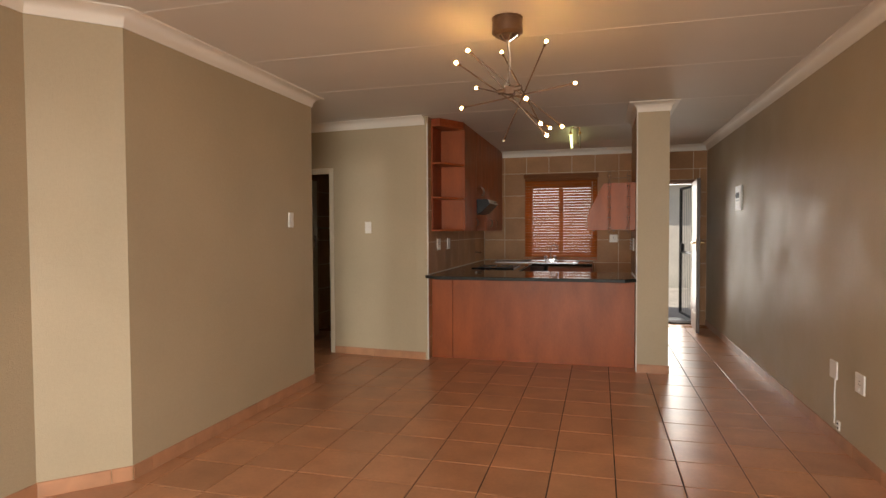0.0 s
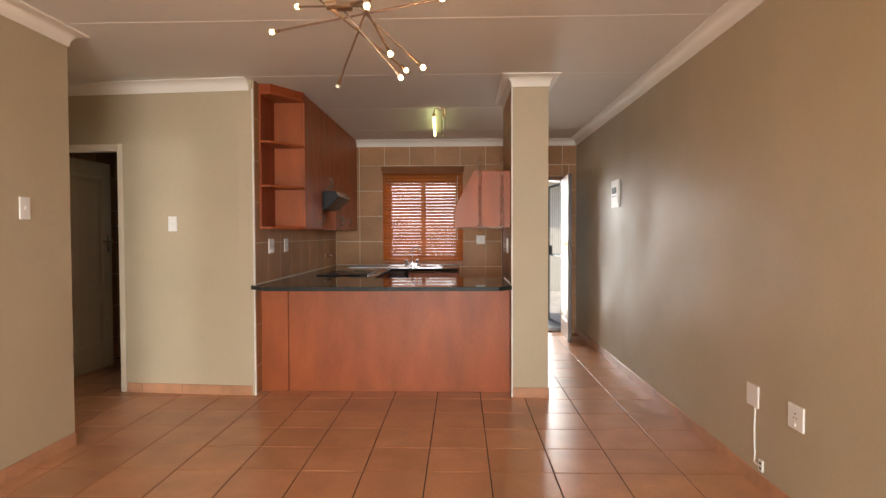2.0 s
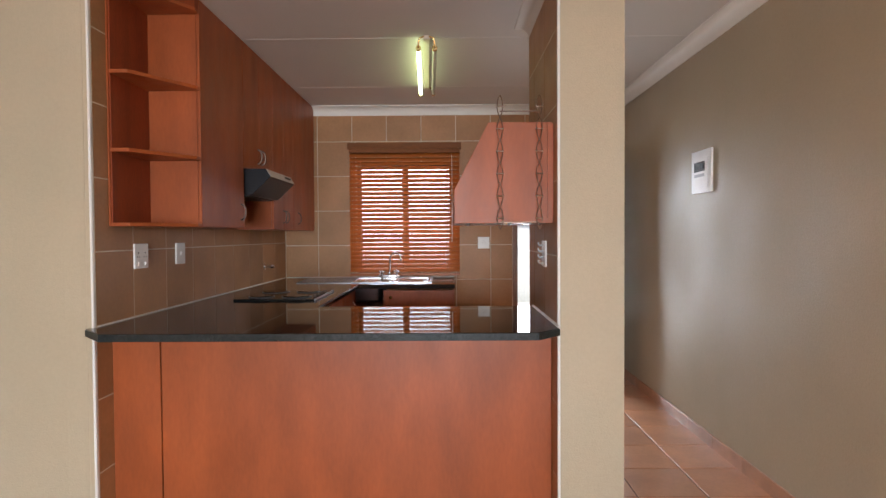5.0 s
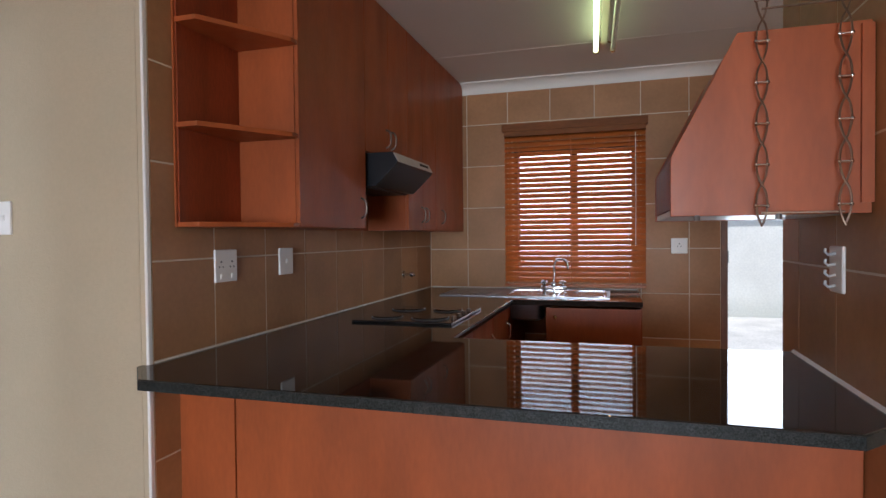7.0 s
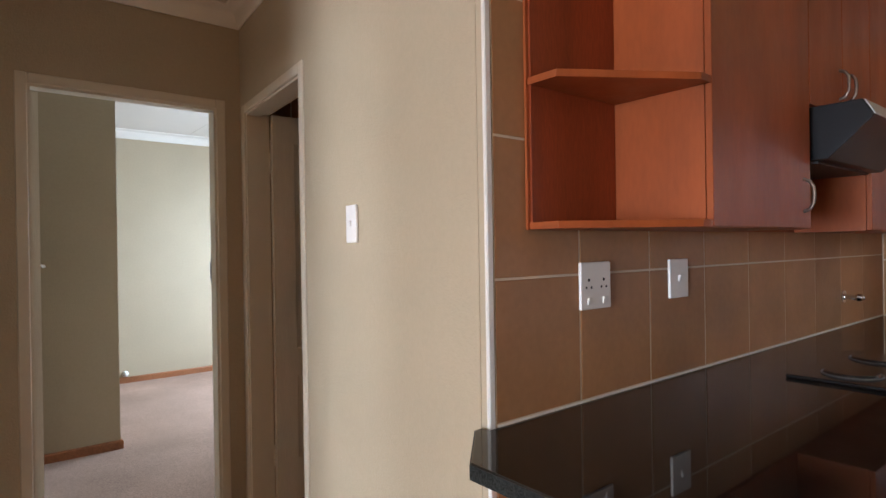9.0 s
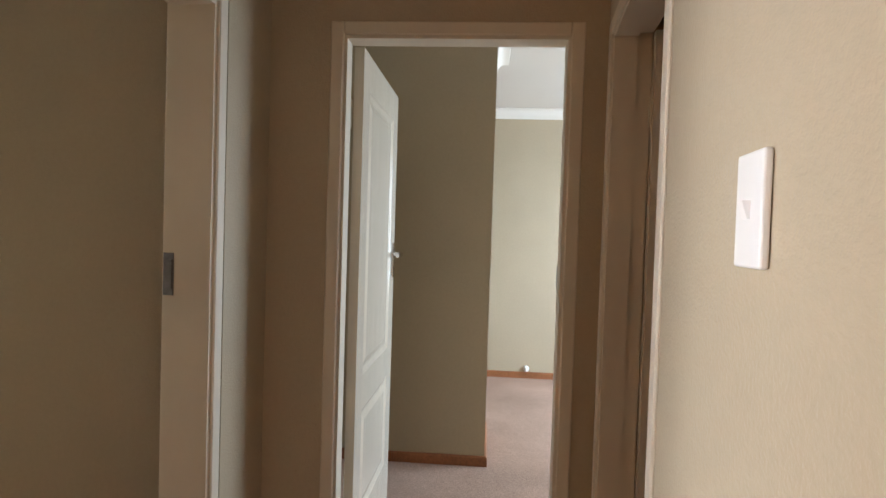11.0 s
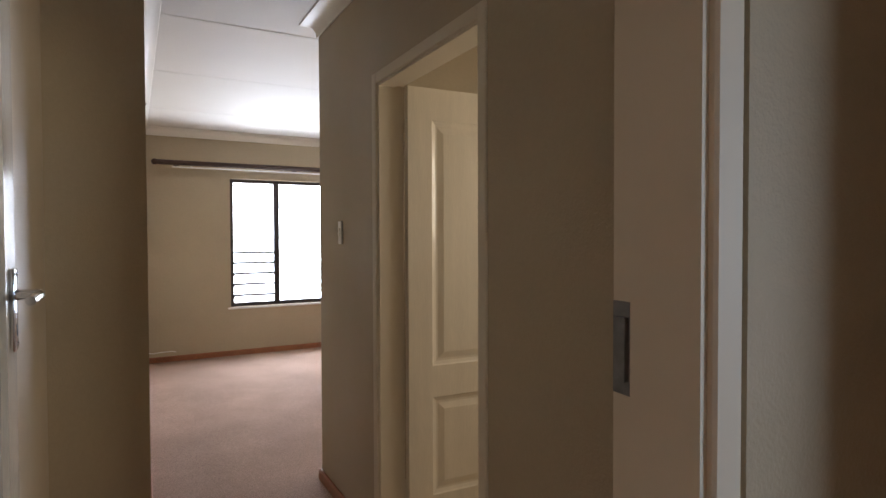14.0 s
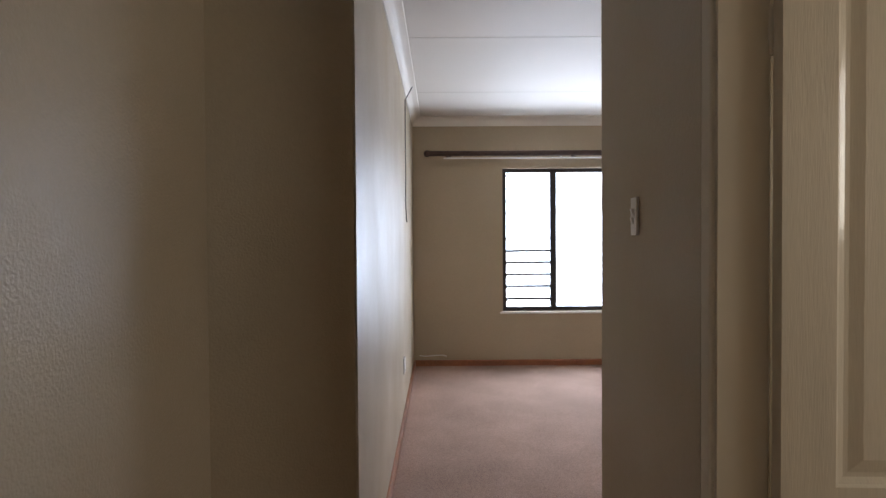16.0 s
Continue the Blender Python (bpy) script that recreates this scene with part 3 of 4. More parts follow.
plate("wall_socket", "white blank outlet plate above the skirting", 0.115, 0.115, (XR - 0.001, 4.28, 0.468), 270, kind="blank", category="socket")
plate("wall_socket", "white power socket above the skirting", 0.12, 0.115, (XR - 0.001, 3.89, 0.475), 270, kind="socket", category="socket")
o = plate("data_outlet", "small white double outlet low on the wall", 0.042, 0.060, (XR - 0.001, 4.19, 0.128), 270, kind="blank", category="socket")
for z in (-0.013, 0.013):
    part("port", one(box, -0.010, 0.010, -0.0112, -0.0098, z - 0.006, z + 0.006), BLACKMATT, o)
o = thing("cable_conduit", "thin white surface cable between outlet and skirting", "cable", (XR - 0.003, 4.26, 0.13))
bm = bmesh.new()
tube(bm, [(0, 0, 0.285), (-0.002, 0.004, 0.16), (-0.001, -0.002, 0.04), (-0.002, 0.0, -0.008), (-0.003, -0.03, -0.012), (-0.003, -0.06, -0.006)], 0.0045, 6)
part("cable", bm, WHITE, o, smooth=True)
o = thing("distribution_board", "white electrical distribution board on the entrance wall", "fuse board", (XR, 6.955, 1.715), 270)
part("cover", one(bevelled, -0.14, 0.14, -0.016, -0.001, -0.135, 0.135, 0.004, 2), WHITE, o)
part("door_panel", one(bevelled, -0.105, 0.105, -0.021, -0.0155, -0.105, 0.085, 0.003, 2), WHITE, o)
part("breaker_window", one(bevelled, -0.085, 0.065, -0.0235, -0.0205, 0.000, 0.062, 0.002), BLACKMATT, o)
for i in range(4):
    part("breaker", one(bevelled, -0.075 + i * 0.034, -0.049 + i * 0.034, -0.028, -0.0233, 0.012, 0.048, 0.002), DARKGREY, o)
part("label_strip", one(box, -0.08, 0.06, -0.0222, -0.0208, -0.034, -0.016), GREYP, o)
part("notice", one(box, -0.07, 0.03, -0.0220, -0.0208, -0.090, -0.048), TRIM, o, "pale paper notice")

# ceiling lamp: a bundle of rods with small bulbs
lamp = thing("chandelier", "brown metal sputnik ceiling lamp with lit bulbs on crossing rods", "ceiling lamp", (0.345, 3.33, H))
bm = bmesh.new()
cyl(bm, (0, 0, 0), (0, 0, -0.012), 0.088, 28)
cyl(bm, (0, 0, -0.012), (0, 0, -0.085), 0.084, 28, 0.088)
cyl(bm, (0, 0, -0.085), (0, 0, -0.10), 0.088, 28, 0.07)
cyl(bm, (0, 0, -0.10), (0, 0, -0.125), 0.05, 24, 0.022)
part("ceiling_cup", bm, BRONZE, lamp, smooth=True)
for k in range(6):
    a = k * math.tau / 6
    bm = bmesh.new()
    tube(bm, [(0.06 * math.cos(a), 0.06 * math.sin(a), -0.098), (0.035 * math.cos(a), 0.035 * math.sin(a), -0.118), (0.012 * math.cos(a), 0.012 * math.sin(a), -0.13)], 0.0025, 5)
    part("claw", bm, CHROME, lamp)
bm = bmesh.new()
tube(bm, [(0, 0, -0.12), (0.004, 0.02, -0.2), (-0.002, 0.052, -0.28), (0, 0.09, -0.37)], 0.005, 8)
part("stem", bm, CHROME, lamp)
bm = bmesh.new()
tube(bm, [(0.006, 0, -0.12), (0.014, 0.03, -0.22), (0.002, 0.066, -0.30), (-0.03, 0.09, -0.37)], 0.0022, 5)
part("flex", bm, WHITE, lamp)
bm = bmesh.new()
bevelled(bm, -0.030, 0.030, 0.072, 0.108, -0.410, -0.362, 0.004)
cyl(bm, (-0.07, 0.10, -0.39), (0.07, 0.08, -0.375), 0.016, 12)
part("hub", bm, BRONZE, lamp)
RODS = [((-0.324, 0.229, -0.440), (0.372, 0.110, -0.365), 0), ((-0.253, 0.351, -0.291), (0.127, -0.160, -0.496), 0), ((-0.289, -0.047, -0.238), (0.214, 0.308, -0.578), 0),
        ((-0.227, -0.017, -0.166), (0.289, 0.257, -0.582), 0), ((0.205, 0.180, -0.643), (-0.233, 0.064, -0.146), 1), ((-0.076, 0.261, -0.108), (0.186, 0.005, -0.605), 0),
        ((0.223, -0.044, -0.162), (-0.070, 0.289, -0.646), 1)]
for a, b, dead in RODS:
    a, b = Vector(a), Vector(b)
    cut = (a - b).normalized() * 0.014
    a, b = a - cut, b + cut
    rb = bmesh.new()
    cyl(rb, a, b, 0.0042, 8)
    rod = part("rod", rb, BRONZE, lamp, smooth=True)
    for p, q in ((a, b), (b, a)):
        p, q = Vector(p), Vector(q)
        d = (p - q).normalized()
        sb = bmesh.new()
        cyl(sb, p - d * 0.018, p + d * 0.004, 0.0075, 8)
        part("socket", sb, BRONZE, rod)
        bb = bmesh.new()
        ball(bb, p + d * 0.014, 0.0095, 8, 6)
        out = dead and p == b
        part("bulb", bb, TUBEOFF if out else BULB, rod, "unlit bulb" if out else "", smooth=True)

# ---------- kitchen ----------
CT = 0.91      # worktop height
CX = -0.61     # front of the wall cabinets
PY = 6.00      # front of the peninsula panel

top = thing("worktop", "polished black granite worktop over peninsula and kitchen units", "worktop")
bm = bmesh.new()
prism(bm, [(XL + 0.012, 5.886), (XL + 0.012, 5.858), (-0.922, 5.858), (-0.922, 5.835), (-0.775, 5.69), (1.085, 5.69), (1.193, 5.80), (1.193, 6.60), (-0.055, 6.60), (-0.055, 8.07),
           (0.76, 8.07), (0.76, YB - 0.012), (XL + 0.012, YB - 0.012)], CT - 0.034, CT, 'z', 0.004)
part("slab", bm, GRANITE, top)
bm = bmesh.new()
prism(bm, [(-0.9235, 5.8345), (-0.7755, 5.6882), (1.0857, 5.6882), (1.1945, 5.799), (1.18, 5.82), (1.07, 5.71), (-0.76, 5.71), (-0.90, 5.84)], CT - 0.0325, CT - 0.003)
part("sawn_edge", bm, GRANITE_EDGE, top, "rough grey sawn granite edge")
bm = bmesh.new()
box(bm, -0.0545, -0.0520, 6.61, 8.06, CT - 0.013, CT - 0.0035)
part("edge_strip", bm, STEEL, top, "thin pale strip along the front edge")

bm = bmesh.new()
prism(bm, [(XL + 0.0105, CT), (XL + 0.0145, CT), (XL + 0.0105, CT + 0.004)], 5.885, YB - 0.013, 'y')
part("sealant_bead", bm, TRIM, top, "white sealant bead along the tiles")
bm = bmesh.new()
prism(bm, [(YB - 0.0105, CT), (YB - 0.016, CT), (YB - 0.0105, CT + 0.0055)], XL + 0.02, 0.755, 'x')
part("sealant_bead", bm, TRIM, top, "white sealant bead along the tiles")
bm = bmesh.new()
prism(bm, [(1.1945, CT), (1.186, CT), (1.1945, CT + 0.009)], 5.81, 6.6, 'y')
part("sealant_bead", bm, TRIM, top, "white sealant bead along the tiles")

pen = thing("peninsula_cabinet", "cherry veneered peninsula cabinet back facing the living room", "cabinet")
part("narrow_panel", one(bevelled, XL + 0.0105, -0.672, PY, PY + 0.018, 0.0, CT - 0.036, 0.0015), WOOD, pen)
part("wide_panel", one(bevelled, -0.666, 1.193, PY, PY + 0.018, 0.0, CT - 0.036, 0.0015), WOOD, pen)
bm = bmesh.new()
box(bm, XL + 0.014, 1.19, PY + 0.019, 6.56, 0.02, CT - 0.036)
part("carcass", bm, DARKCHERRY, pen)
base = thing("base_cabinet", "cherry base cabinets under the hob worktop", "cabinet")
part("carcass", one(box, XL + 0.014, -0.10, 6.565, 8.90, 0.10, CT - 0.036), DARKCHERRY, base)
for y0, y1 in ((6.62, 7.08), (7.09, 7.55), (7.56, 8.05)):
    d = part("door", one(bevelled, -0.099, -0.081, y0, y1, 0.11, CT - 0.05, 0.002), WOOD, base)
    bm = bmesh.new()
    tube(bm, [(-0.081, y1 - 0.05, 0.66), (-0.06, y1 - 0.05, 0.68), (-0.06, y1 - 0.05, 0.75), (-0.081, y1 - 0.05, 0.77)], 0.005, 6)
    part("handle", bm, CHROME, d)
part("plinth", one(box, XL + 0.014, -0.14, 6.57, 8.90, 0.0, 0.10), BLACKMATT, base)
sinkc = thing("sink_cabinet", "cherry sink cabinet beside an open dark bay", "cabinet")
part("carcass", one(box, 0.16, 0.745, 8.12, 8.90, 0.10, CT - 0.18), DARKCHERRY, sinkc)
d = part("door", one(bevelled, 0.158, 0.747, 8.10, 8.118, 0.11, CT - 0.05, 0.002), WOOD, sinkc)
bm = bmesh.new()
cyl(bm, (0.22, 8.10, 0.80), (0.22, 8.08, 0.80), 0.008, 10)
ball(bm, (0.22, 8.073, 0.80), 0.014, 10, 7)
part("knob", bm, BRASS, d, smooth=True)
part("end_panel", one(box, 0.7475, 0.757, 8.12, 8.92, 0.0, CT - 0.036), WOOD, sinkc)
part("plinth", one(box, 0.16, 0.745, 8.15, 8.90, 0.0, 0.10), BLACKMATT, sinkc)

# inset sink with two bowls and drainer
sink = thing("kitchen_sink", "stainless steel inset sink with two bowls", "sink", (-0.14, 0, CT))
bm = bmesh.new()


def rect_loop(b, x0, x1, y0, y1, z, r=0.05, n=4):
    pts = []
    for cx, cy, a0 in ((x1 - r, y1 - r, 0), (x0 + r, y1 - r, 90), (x0 + r, y0 + r, 180), (x1 - r, y0 + r, 270)):
        for k in range(n + 1):
            a = radians(a0 + 90 * k / n)
            pts.append(b.verts.new((cx + r * math.cos(a), cy + r * math.sin(a), z)))
    return pts


def skin(b, loops, cap=True):
    for p, q in zip(loops, loops[1:]):
        for k in range(len(p)):
            b.faces.new((p[k], p[(k + 1) % len(p)], q[(k + 1) % len(q)], q[k]))
    if cap:
        b.faces.new(loops[-1])


box(bm, -0.47, 0.70, 8.22, 8.80, 0.0005, 0.006)
part("deck", bm, STEEL, sink)
for x0, x1 in ((0.02, 0.36), (0.38, 0.66)):
    bm = bmesh.new()
    skin(bm, [rect_loop(bm, x0 - 0.02, x1 + 0.02, 8.23, 8.70, 0.0065), rect_loop(bm, x0 - 0.008, x1 + 0.008, 8.242, 8.688, 0.013), rect_loop(bm, x0, x1, 8.25, 8.68, 0.0075), rect_loop(bm, x0 + 0.01, x1 - 0.01, 8.26, 8.67, 0.0068)])
    part("bowl_rim", bm, CHROME, sink, smooth=True)
for i in range(7):
    part("drainer_rib", one(bevelled, -0.47 + i * 0.06, -0.445 + i * 0.06, 8.28, 8.66, 0.005, 0.010, 0.002), STEEL, sink)
bm = bmesh.new()
skin(bm, [rect_loop(bm, -0.02, 0.27, 8.22, 8.68, -0.036), rect_loop(bm, -0.01, 0.26, 8.24, 8.67, -0.15), rect_loop(bm, 0.02, 0.23, 8.30, 8.62, -0.17)])
part("bowl_underside", bm, STEEL, sink, smooth=True)
tap = thing("mixer_tap", "chrome swan-neck kitchen mixer with two cross handles", "tap", (0.145, 8.745, CT + 0.006))
bm = bmesh.new()
bevelled(bm, -0.10, 0.10, -0.025, 0.025, 0.0, 0.03, 0.008, 2)
cyl(bm, (0, 0, 0.03), (0, 0, 0.06), 0.020, 14)
part("tap_body", bm, CHROME, tap, smooth=True)
bm = bmesh.new()
tube(bm, [(0, 0, 0.05), (0.005, 0, 0.13)] + [(0.06 - 0.055 * math.cos(a * math.pi / 8), -0.11 * a / 8, 0.18 + 0.06 * math.sin(a * math.pi / 8)) for a in range(9)] + [(0.115, -0.115, 0.165)], 0.0085, 10)
part("spout", bm, CHROME, tap, smooth=True)
for sx in (-1, 1):
    bm = bmesh.new()
    cyl(bm, (sx * 0.07, -0.012, 0.025), (sx * 0.07, -0.02, 0.05), 0.012, 10)
    for k in range(4):
        a = k * math.pi / 2 + 0.4
        cyl(bm, (sx * 0.07, -0.025, 0.058), (sx * 0.07 + 0.028 * math.cos(a), -0.025 + 0.028 * math.sin(a), 0.062), 0.0075, 8)
    ball(bm, (sx * 0.07, -0.025, 0.062), 0.016, 10, 7)
    part("cross_handle", bm, CHROME, tap, smooth=True)

# hob
hob = thing("hob", "black enamel hob with four plates and chrome trim", "hob", (-0.39, 7.20, CT))
part("hob_plate", one(bevelled, -0.27, 0.245, -0.30, 0.30, 0.0005, 0.012, 0.004, 2), BLACK, hob)
part("side_trim", one(bevelled, 0.2455, 0.252, -0.30, 0.30, 0.001, 0.013, 0.002), STEEL, hob)
for x, y, r in ((-0.13, -0.17, 0.075), (0.10, -0.17, 0.09), (-0.13, 0.15, 0.09), (0.10, 0.15, 0.075)):
    bm = bmesh.new()
    cyl(bm, (x, y, 0.012), (x, y, 0.020), r, 26, r * 0.97)
    cyl(bm, (x, y, 0.020), (x, y, 0.022), r * 0.93, 26, r * 0.90)
    pl = part("hotplate", bm, BLACK, hob, smooth=True)
    bm = bmesh.new()
    ring = [(x + (r + 0.004) * math.cos(k * math.tau / 26), y + (r + 0.004) * math.sin(k * math.tau / 26), 0.014) for k in range(27)]
    tube(bm, ring, 0.003, 6)
    part("trim_ring", bm, STRIKE, pl)
for i in range(4):
    bm = bmesh.new()
    cyl(bm, (0.222, -0.17 + i * 0.10, 0.012), (0.222, -0.17 + i * 0.10, 0.028), 0.014, 12, 0.011)
    part("control_knob", bm, HANDLE, hob, smooth=True)

# wall cabinets
BOT = 1.372


def pull(bm, x, y, z, h=0.10):
    tube(bm, [(x, y, z - h / 2), (x + 0.018, y, z - h / 2 + 0.008), (x + 0.028, y, z - h / 4), (x + 0.030, y, z), (x + 0.028, y, z + h / 4), (x + 0.018, y, z + h / 2 - 0.008), (x, y, z + h / 2)], 0.0055, 8)


shelfu = thing("open_shelf_unit", "open cherry end shelf unit with splayed shelves", "shelf")
part("back_panel", one(box, XL + 0.014, XL + 0.026, 6.000, 6.345, BOT, 2.56), DARKCHERRY, shelfu)
for z in (BOT, 1.725, 2.095, 2.50):
    bm = bmesh.new()
    prism(bm, [(XL + 0.014, 5.995), (-0.80, 5.995), (CX, 6.30), (CX, 6.346), (XL + 0.014, 6.346)], z, z + 0.018, 'z', 0.0015)
    part("shelf", bm, WOOD, shelfu)
bm = bmesh.new()
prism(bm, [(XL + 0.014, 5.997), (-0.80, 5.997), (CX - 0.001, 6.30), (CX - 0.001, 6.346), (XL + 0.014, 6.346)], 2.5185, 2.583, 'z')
part("top_fascia", bm, DARKCHERRY, shelfu)
part("wall_edge", one(box, XL + 0.0125, XL + 0.020, 5.990, 6.000, BOT, 2.56), WOOD, shelfu)


def wall_unit(label, y0, y1, z0, doors, name="wall_cabinet"):
    c = thing(name, label, "cabinet", group="kitchen wall cabinets")
    part("carcass", one(box, XL + 0.014, CX - 0.019, y0 + 0.0005, y1 - 0.0005, z0, 2.585), WOOD, c)
    for a, b, hy, hz in doors:
        d = part("door", one(bevelled, CX - 0.018, CX, a, b, z0 + 0.002, 2.58, 0.0015), WOOD, c)
        bm = bmesh.new()
        pull(bm, CX, hy, hz)
        part("handle", bm, HANDLE, d, "brushed metal bow handle", smooth=True)
    return c


wall_unit("tall cherry wall cabinet reaching the ceiling", 6.348, 6.985, BOT, [(6.35, 6.983, 6.925, 1.475)])
wall_unit("short cherry wall cabinet above the cooker hood", 6.986, 7.605, 1.765, [(6.988, 7.294, 7.26, 1.87), (7.298, 7.603, 7.335, 1.87)])
wall_unit("cherry wall cabinet with paired doors", 7.606, 8.165, BOT, [(7.608, 7.884, 7.848, 1.475), (7.888, 8.163, 7.925, 1.475)])
wall_unit("cherry corner wall cabinet", 8.166, YB - 0.012, BOT, [(8.168, YB - 0.02, 8.30, 1.475)])
o = thing("hood_recess_panel", "cherry back panel behind the cooker hood", "panel")
part("panel", one(box, XL + 0.014, XL + 0.03, 6.986, 7.605, BOT, 1.764), WOOD, o)

hood = thing("cooker_hood", "black cooker hood with silver control strip under the cabinet", "cooker hood")
bm = bmesh.new()
prism(bm, [(XL + 0.034, 1.762), (CX + 0.130, 1.762), (CX + 0.158, 1.712), (CX + 0.152, 1.700), (CX + 0.035, 1.590), (XL + 0.034, 1.596)], 7.020, 7.602, 'y', 0.004)
part("hood_body", bm, DARKGREY, hood)
bm = bmesh.new()
prism(bm, [(CX + 0.1350, 1.7595), (CX + 0.1605, 1.7130), (CX + 0.1560, 1.7110), (CX + 0.1310, 1.7570)], 7.026, 7.596, 'y')
part("control_strip", bm, SILVER, hood)
for i in range(3):
    part("slider", one(box, CX + 0.143, CX + 0.154, 7.40 + i * 0.05, 7.43 + i * 0.05, 1.731, 1.744), BLACKMATT, hood)
part("filter", one(box, XL + 0.08, CX + 0.0, 7.05, 7.57, 1.583, 1.594), BLACKMATT, hood)

# cupboard on the pillar side, with its sloping front
hc = thing("hanging_cabinet", "cherry wall cupboard with sloping front on the tiled pillar", "cabinet")
prof = [(1.190, 1.374), (0.735, 1.374), (0.735, 1.53), (0.895, 1.840), (1.190, 1.840)]
for y0, y1 in ((5.950, 5.968), (6.535, 6.553)):
    bm = bmesh.new()
    prism(bm, prof, y0, y1, 'y', 0.0015)
    part("side_panel", bm, WOOD, hc)
part("bottom_panel", one(box, 0.74, 1.19, 5.969, 6.534, 1.376, 1.392), TRIM, hc, "white underside panel")
part("top_panel", one(box, 0.90, 1.19, 5.969, 6.534, 1.822, 1.838), WOOD, hc)
bm = bmesh.new()
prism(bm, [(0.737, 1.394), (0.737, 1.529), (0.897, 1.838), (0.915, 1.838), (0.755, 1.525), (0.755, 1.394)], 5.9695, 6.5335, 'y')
part("sloping_door", bm, DARKCHERRY, hc)
part("edge_batten", one(box, 1.165, 1.192, 5.940, 5.9495, 1.40, 1.83), WOOD, hc)
for x in (0.99, 0.80):
    bm = bmesh.new()
    cyl(bm, (x, 5.955, 1.362), (x, 5.955, 1.376), 0.008, 8)
    part("fixing", bm, STEEL, hc)

rack = thing("bottle_rack", "bronze wire rack of looped chains on the cupboard side", "rack")
for x in (0.945, 1.125):
    for ph in (0, math.pi):
        bm = bmesh.new()
        tube(bm, [(x + 0.0125 * math.copysign(abs(math.sin(k * math.pi / 10 + ph)) ** 0.7, math.sin(k * math.pi / 10 + ph + 1e-4)), 5.922 + 0.006 * math.cos(k * math.pi / 10 + ph), 1.345 + k * 0.0102) for k in range(61)], 0.0026, 6)
        part("wavy_wire", bm, BRONZE, rack, smooth=True)
    for k in range(6):
        bm = bmesh.new()
        z = 1.396 + k * 0.102
        cyl(bm, (x - 0.013, 5.922, z), (x + 0.013, 5.922, z), 0.003, 8)
        ball(bm, (x - 0.013, 5.922, z), 0.0055, 8, 6)
        ball(bm, (x + 0.013, 5.922, z), 0.0055, 8, 6)
        part("clip", bm, CHROME, rack, smooth=True)
for z in (1.378, 1.885):
    bm = bmesh.new()
    cyl(bm, (0.945, 5.925, z), (1.125, 5.925, z), 0.003, 6)
    part("cross_wire", bm, BRONZE, rack)

# blind
bl = thing("venetian_blind", "orange-brown wooden venetian blind with open slats", "blind", (0, YB - 0.045, 0))
part("pelmet", one(bevelled, -0.272, 0.835, -0.035, 0.044, 2.163, 2.222, 0.003), PELMET, bl)
part("headrail", one(box, -0.255, 0.82, -0.03, 0.03, 2.125, 2.162), PELMET, bl)
n = 28
sl = bmesh.new()
prism(sl, [(-0.025, 0.0), (-0.012, 0.0045), (0.0, 0.006), (0.012, 0.0045), (0.025, 0.0), (0.012, 0.0015), (0.0, 0.003), (-0.012, 0.0015)], -0.253, 0.818, 'x')
slat_mesh = finish("slat", sl, BLIND)
for i in range(n):
    s = new("slat", slat_mesh)
    s.parent = bl
    s.matrix_basis = pose(0, 0, 0.985 + i * 0.0415, 51 + random.uniform(-0.6, 0.6), 0, 0)
part("bottom_rail", one(bevelled, -0.253, 0.818, -0.026, 0.026, 0.928, 0.950, 0.003), BLIND, bl)
for x in (-0.14, 0.27, 0.70):
    bm = bmesh.new()
    box(bm, x - 0.0025, x + 0.0025, -0.030, -0.0285, 0.93, 2.11)
    box(bm, x - 0.0025, x + 0.0025, 0.0285, 0.030, 0.93, 2.11)
    part("ladder_cord", bm, BLIND, bl)
bm = bmesh.new()
tube(bm, [(0.745, -0.04, 2.1), (0.747, -0.042, 1.6), (0.744, -0.041, 1.25)], 0.003, 5)
part("pull_cord", bm, TRIM, bl)

# sockets, valve, key rack
plate("wall_socket", "white double power socket on brown tiles", 0.132, 0.128, (XL + 0.0125, 6.255, 1.222), 90, kind="socket", n=2, category="socket")
plate("isolator_switch", "white cooker isolator switch on brown tiles", 0.112, 0.124, (XL + 0.0125, 6.69, 1.222), 90, n=1, category="switch")
plate("wall_socket", "white square power socket beside the window", 0.115, 0.115, (1.055, YB - 0.0125, 1.245), 0, kind="socket", category="socket")
keyr = thing("key_rack", "white key rack with four metal hooks on tiles", "key rack", (1.192, 6.165, 1.225), 270)
part("back_plate", one(bevelled, -0.05, 0.05, -0.010, 0.0, -0.065, 0.065, 0.003), WHITE, keyr)
for i in range(4):
    bm = bmesh.new()
    z = -0.045 + i * 0.03
    tube(bm, [(0, -0.009, z), (0, -0.028, z - 0.004), (0, -0.036, z + 0.004), (0, -0.034, z + 0.014)], 0.004, 6)
    part("hook", bm, GREYP, keyr, smooth=True)
valve = thing("stop_valve", "small chrome stop valve in the tiled wall", "valve", (XL + 0.0125, 8.26, 1.058), 90)
bm = bmesh.new()
cyl(bm, (0, 0, 0), (0, -0.005, 0), 0.030, 18)
cyl(bm, (0, -0.005, 0), (0, -0.060, 0), 0.013, 12)
cyl(bm, (0, -0.060, 0), (0, -0.078, 0), 0.019, 14, 0.015)
cyl(bm, (-0.036, -0.068, 0.004), (0.036, -0.068, -0.004), 0.0095, 10)
ball(bm, (-0.036, -0.068, 0.004), 0.012, 10, 7)
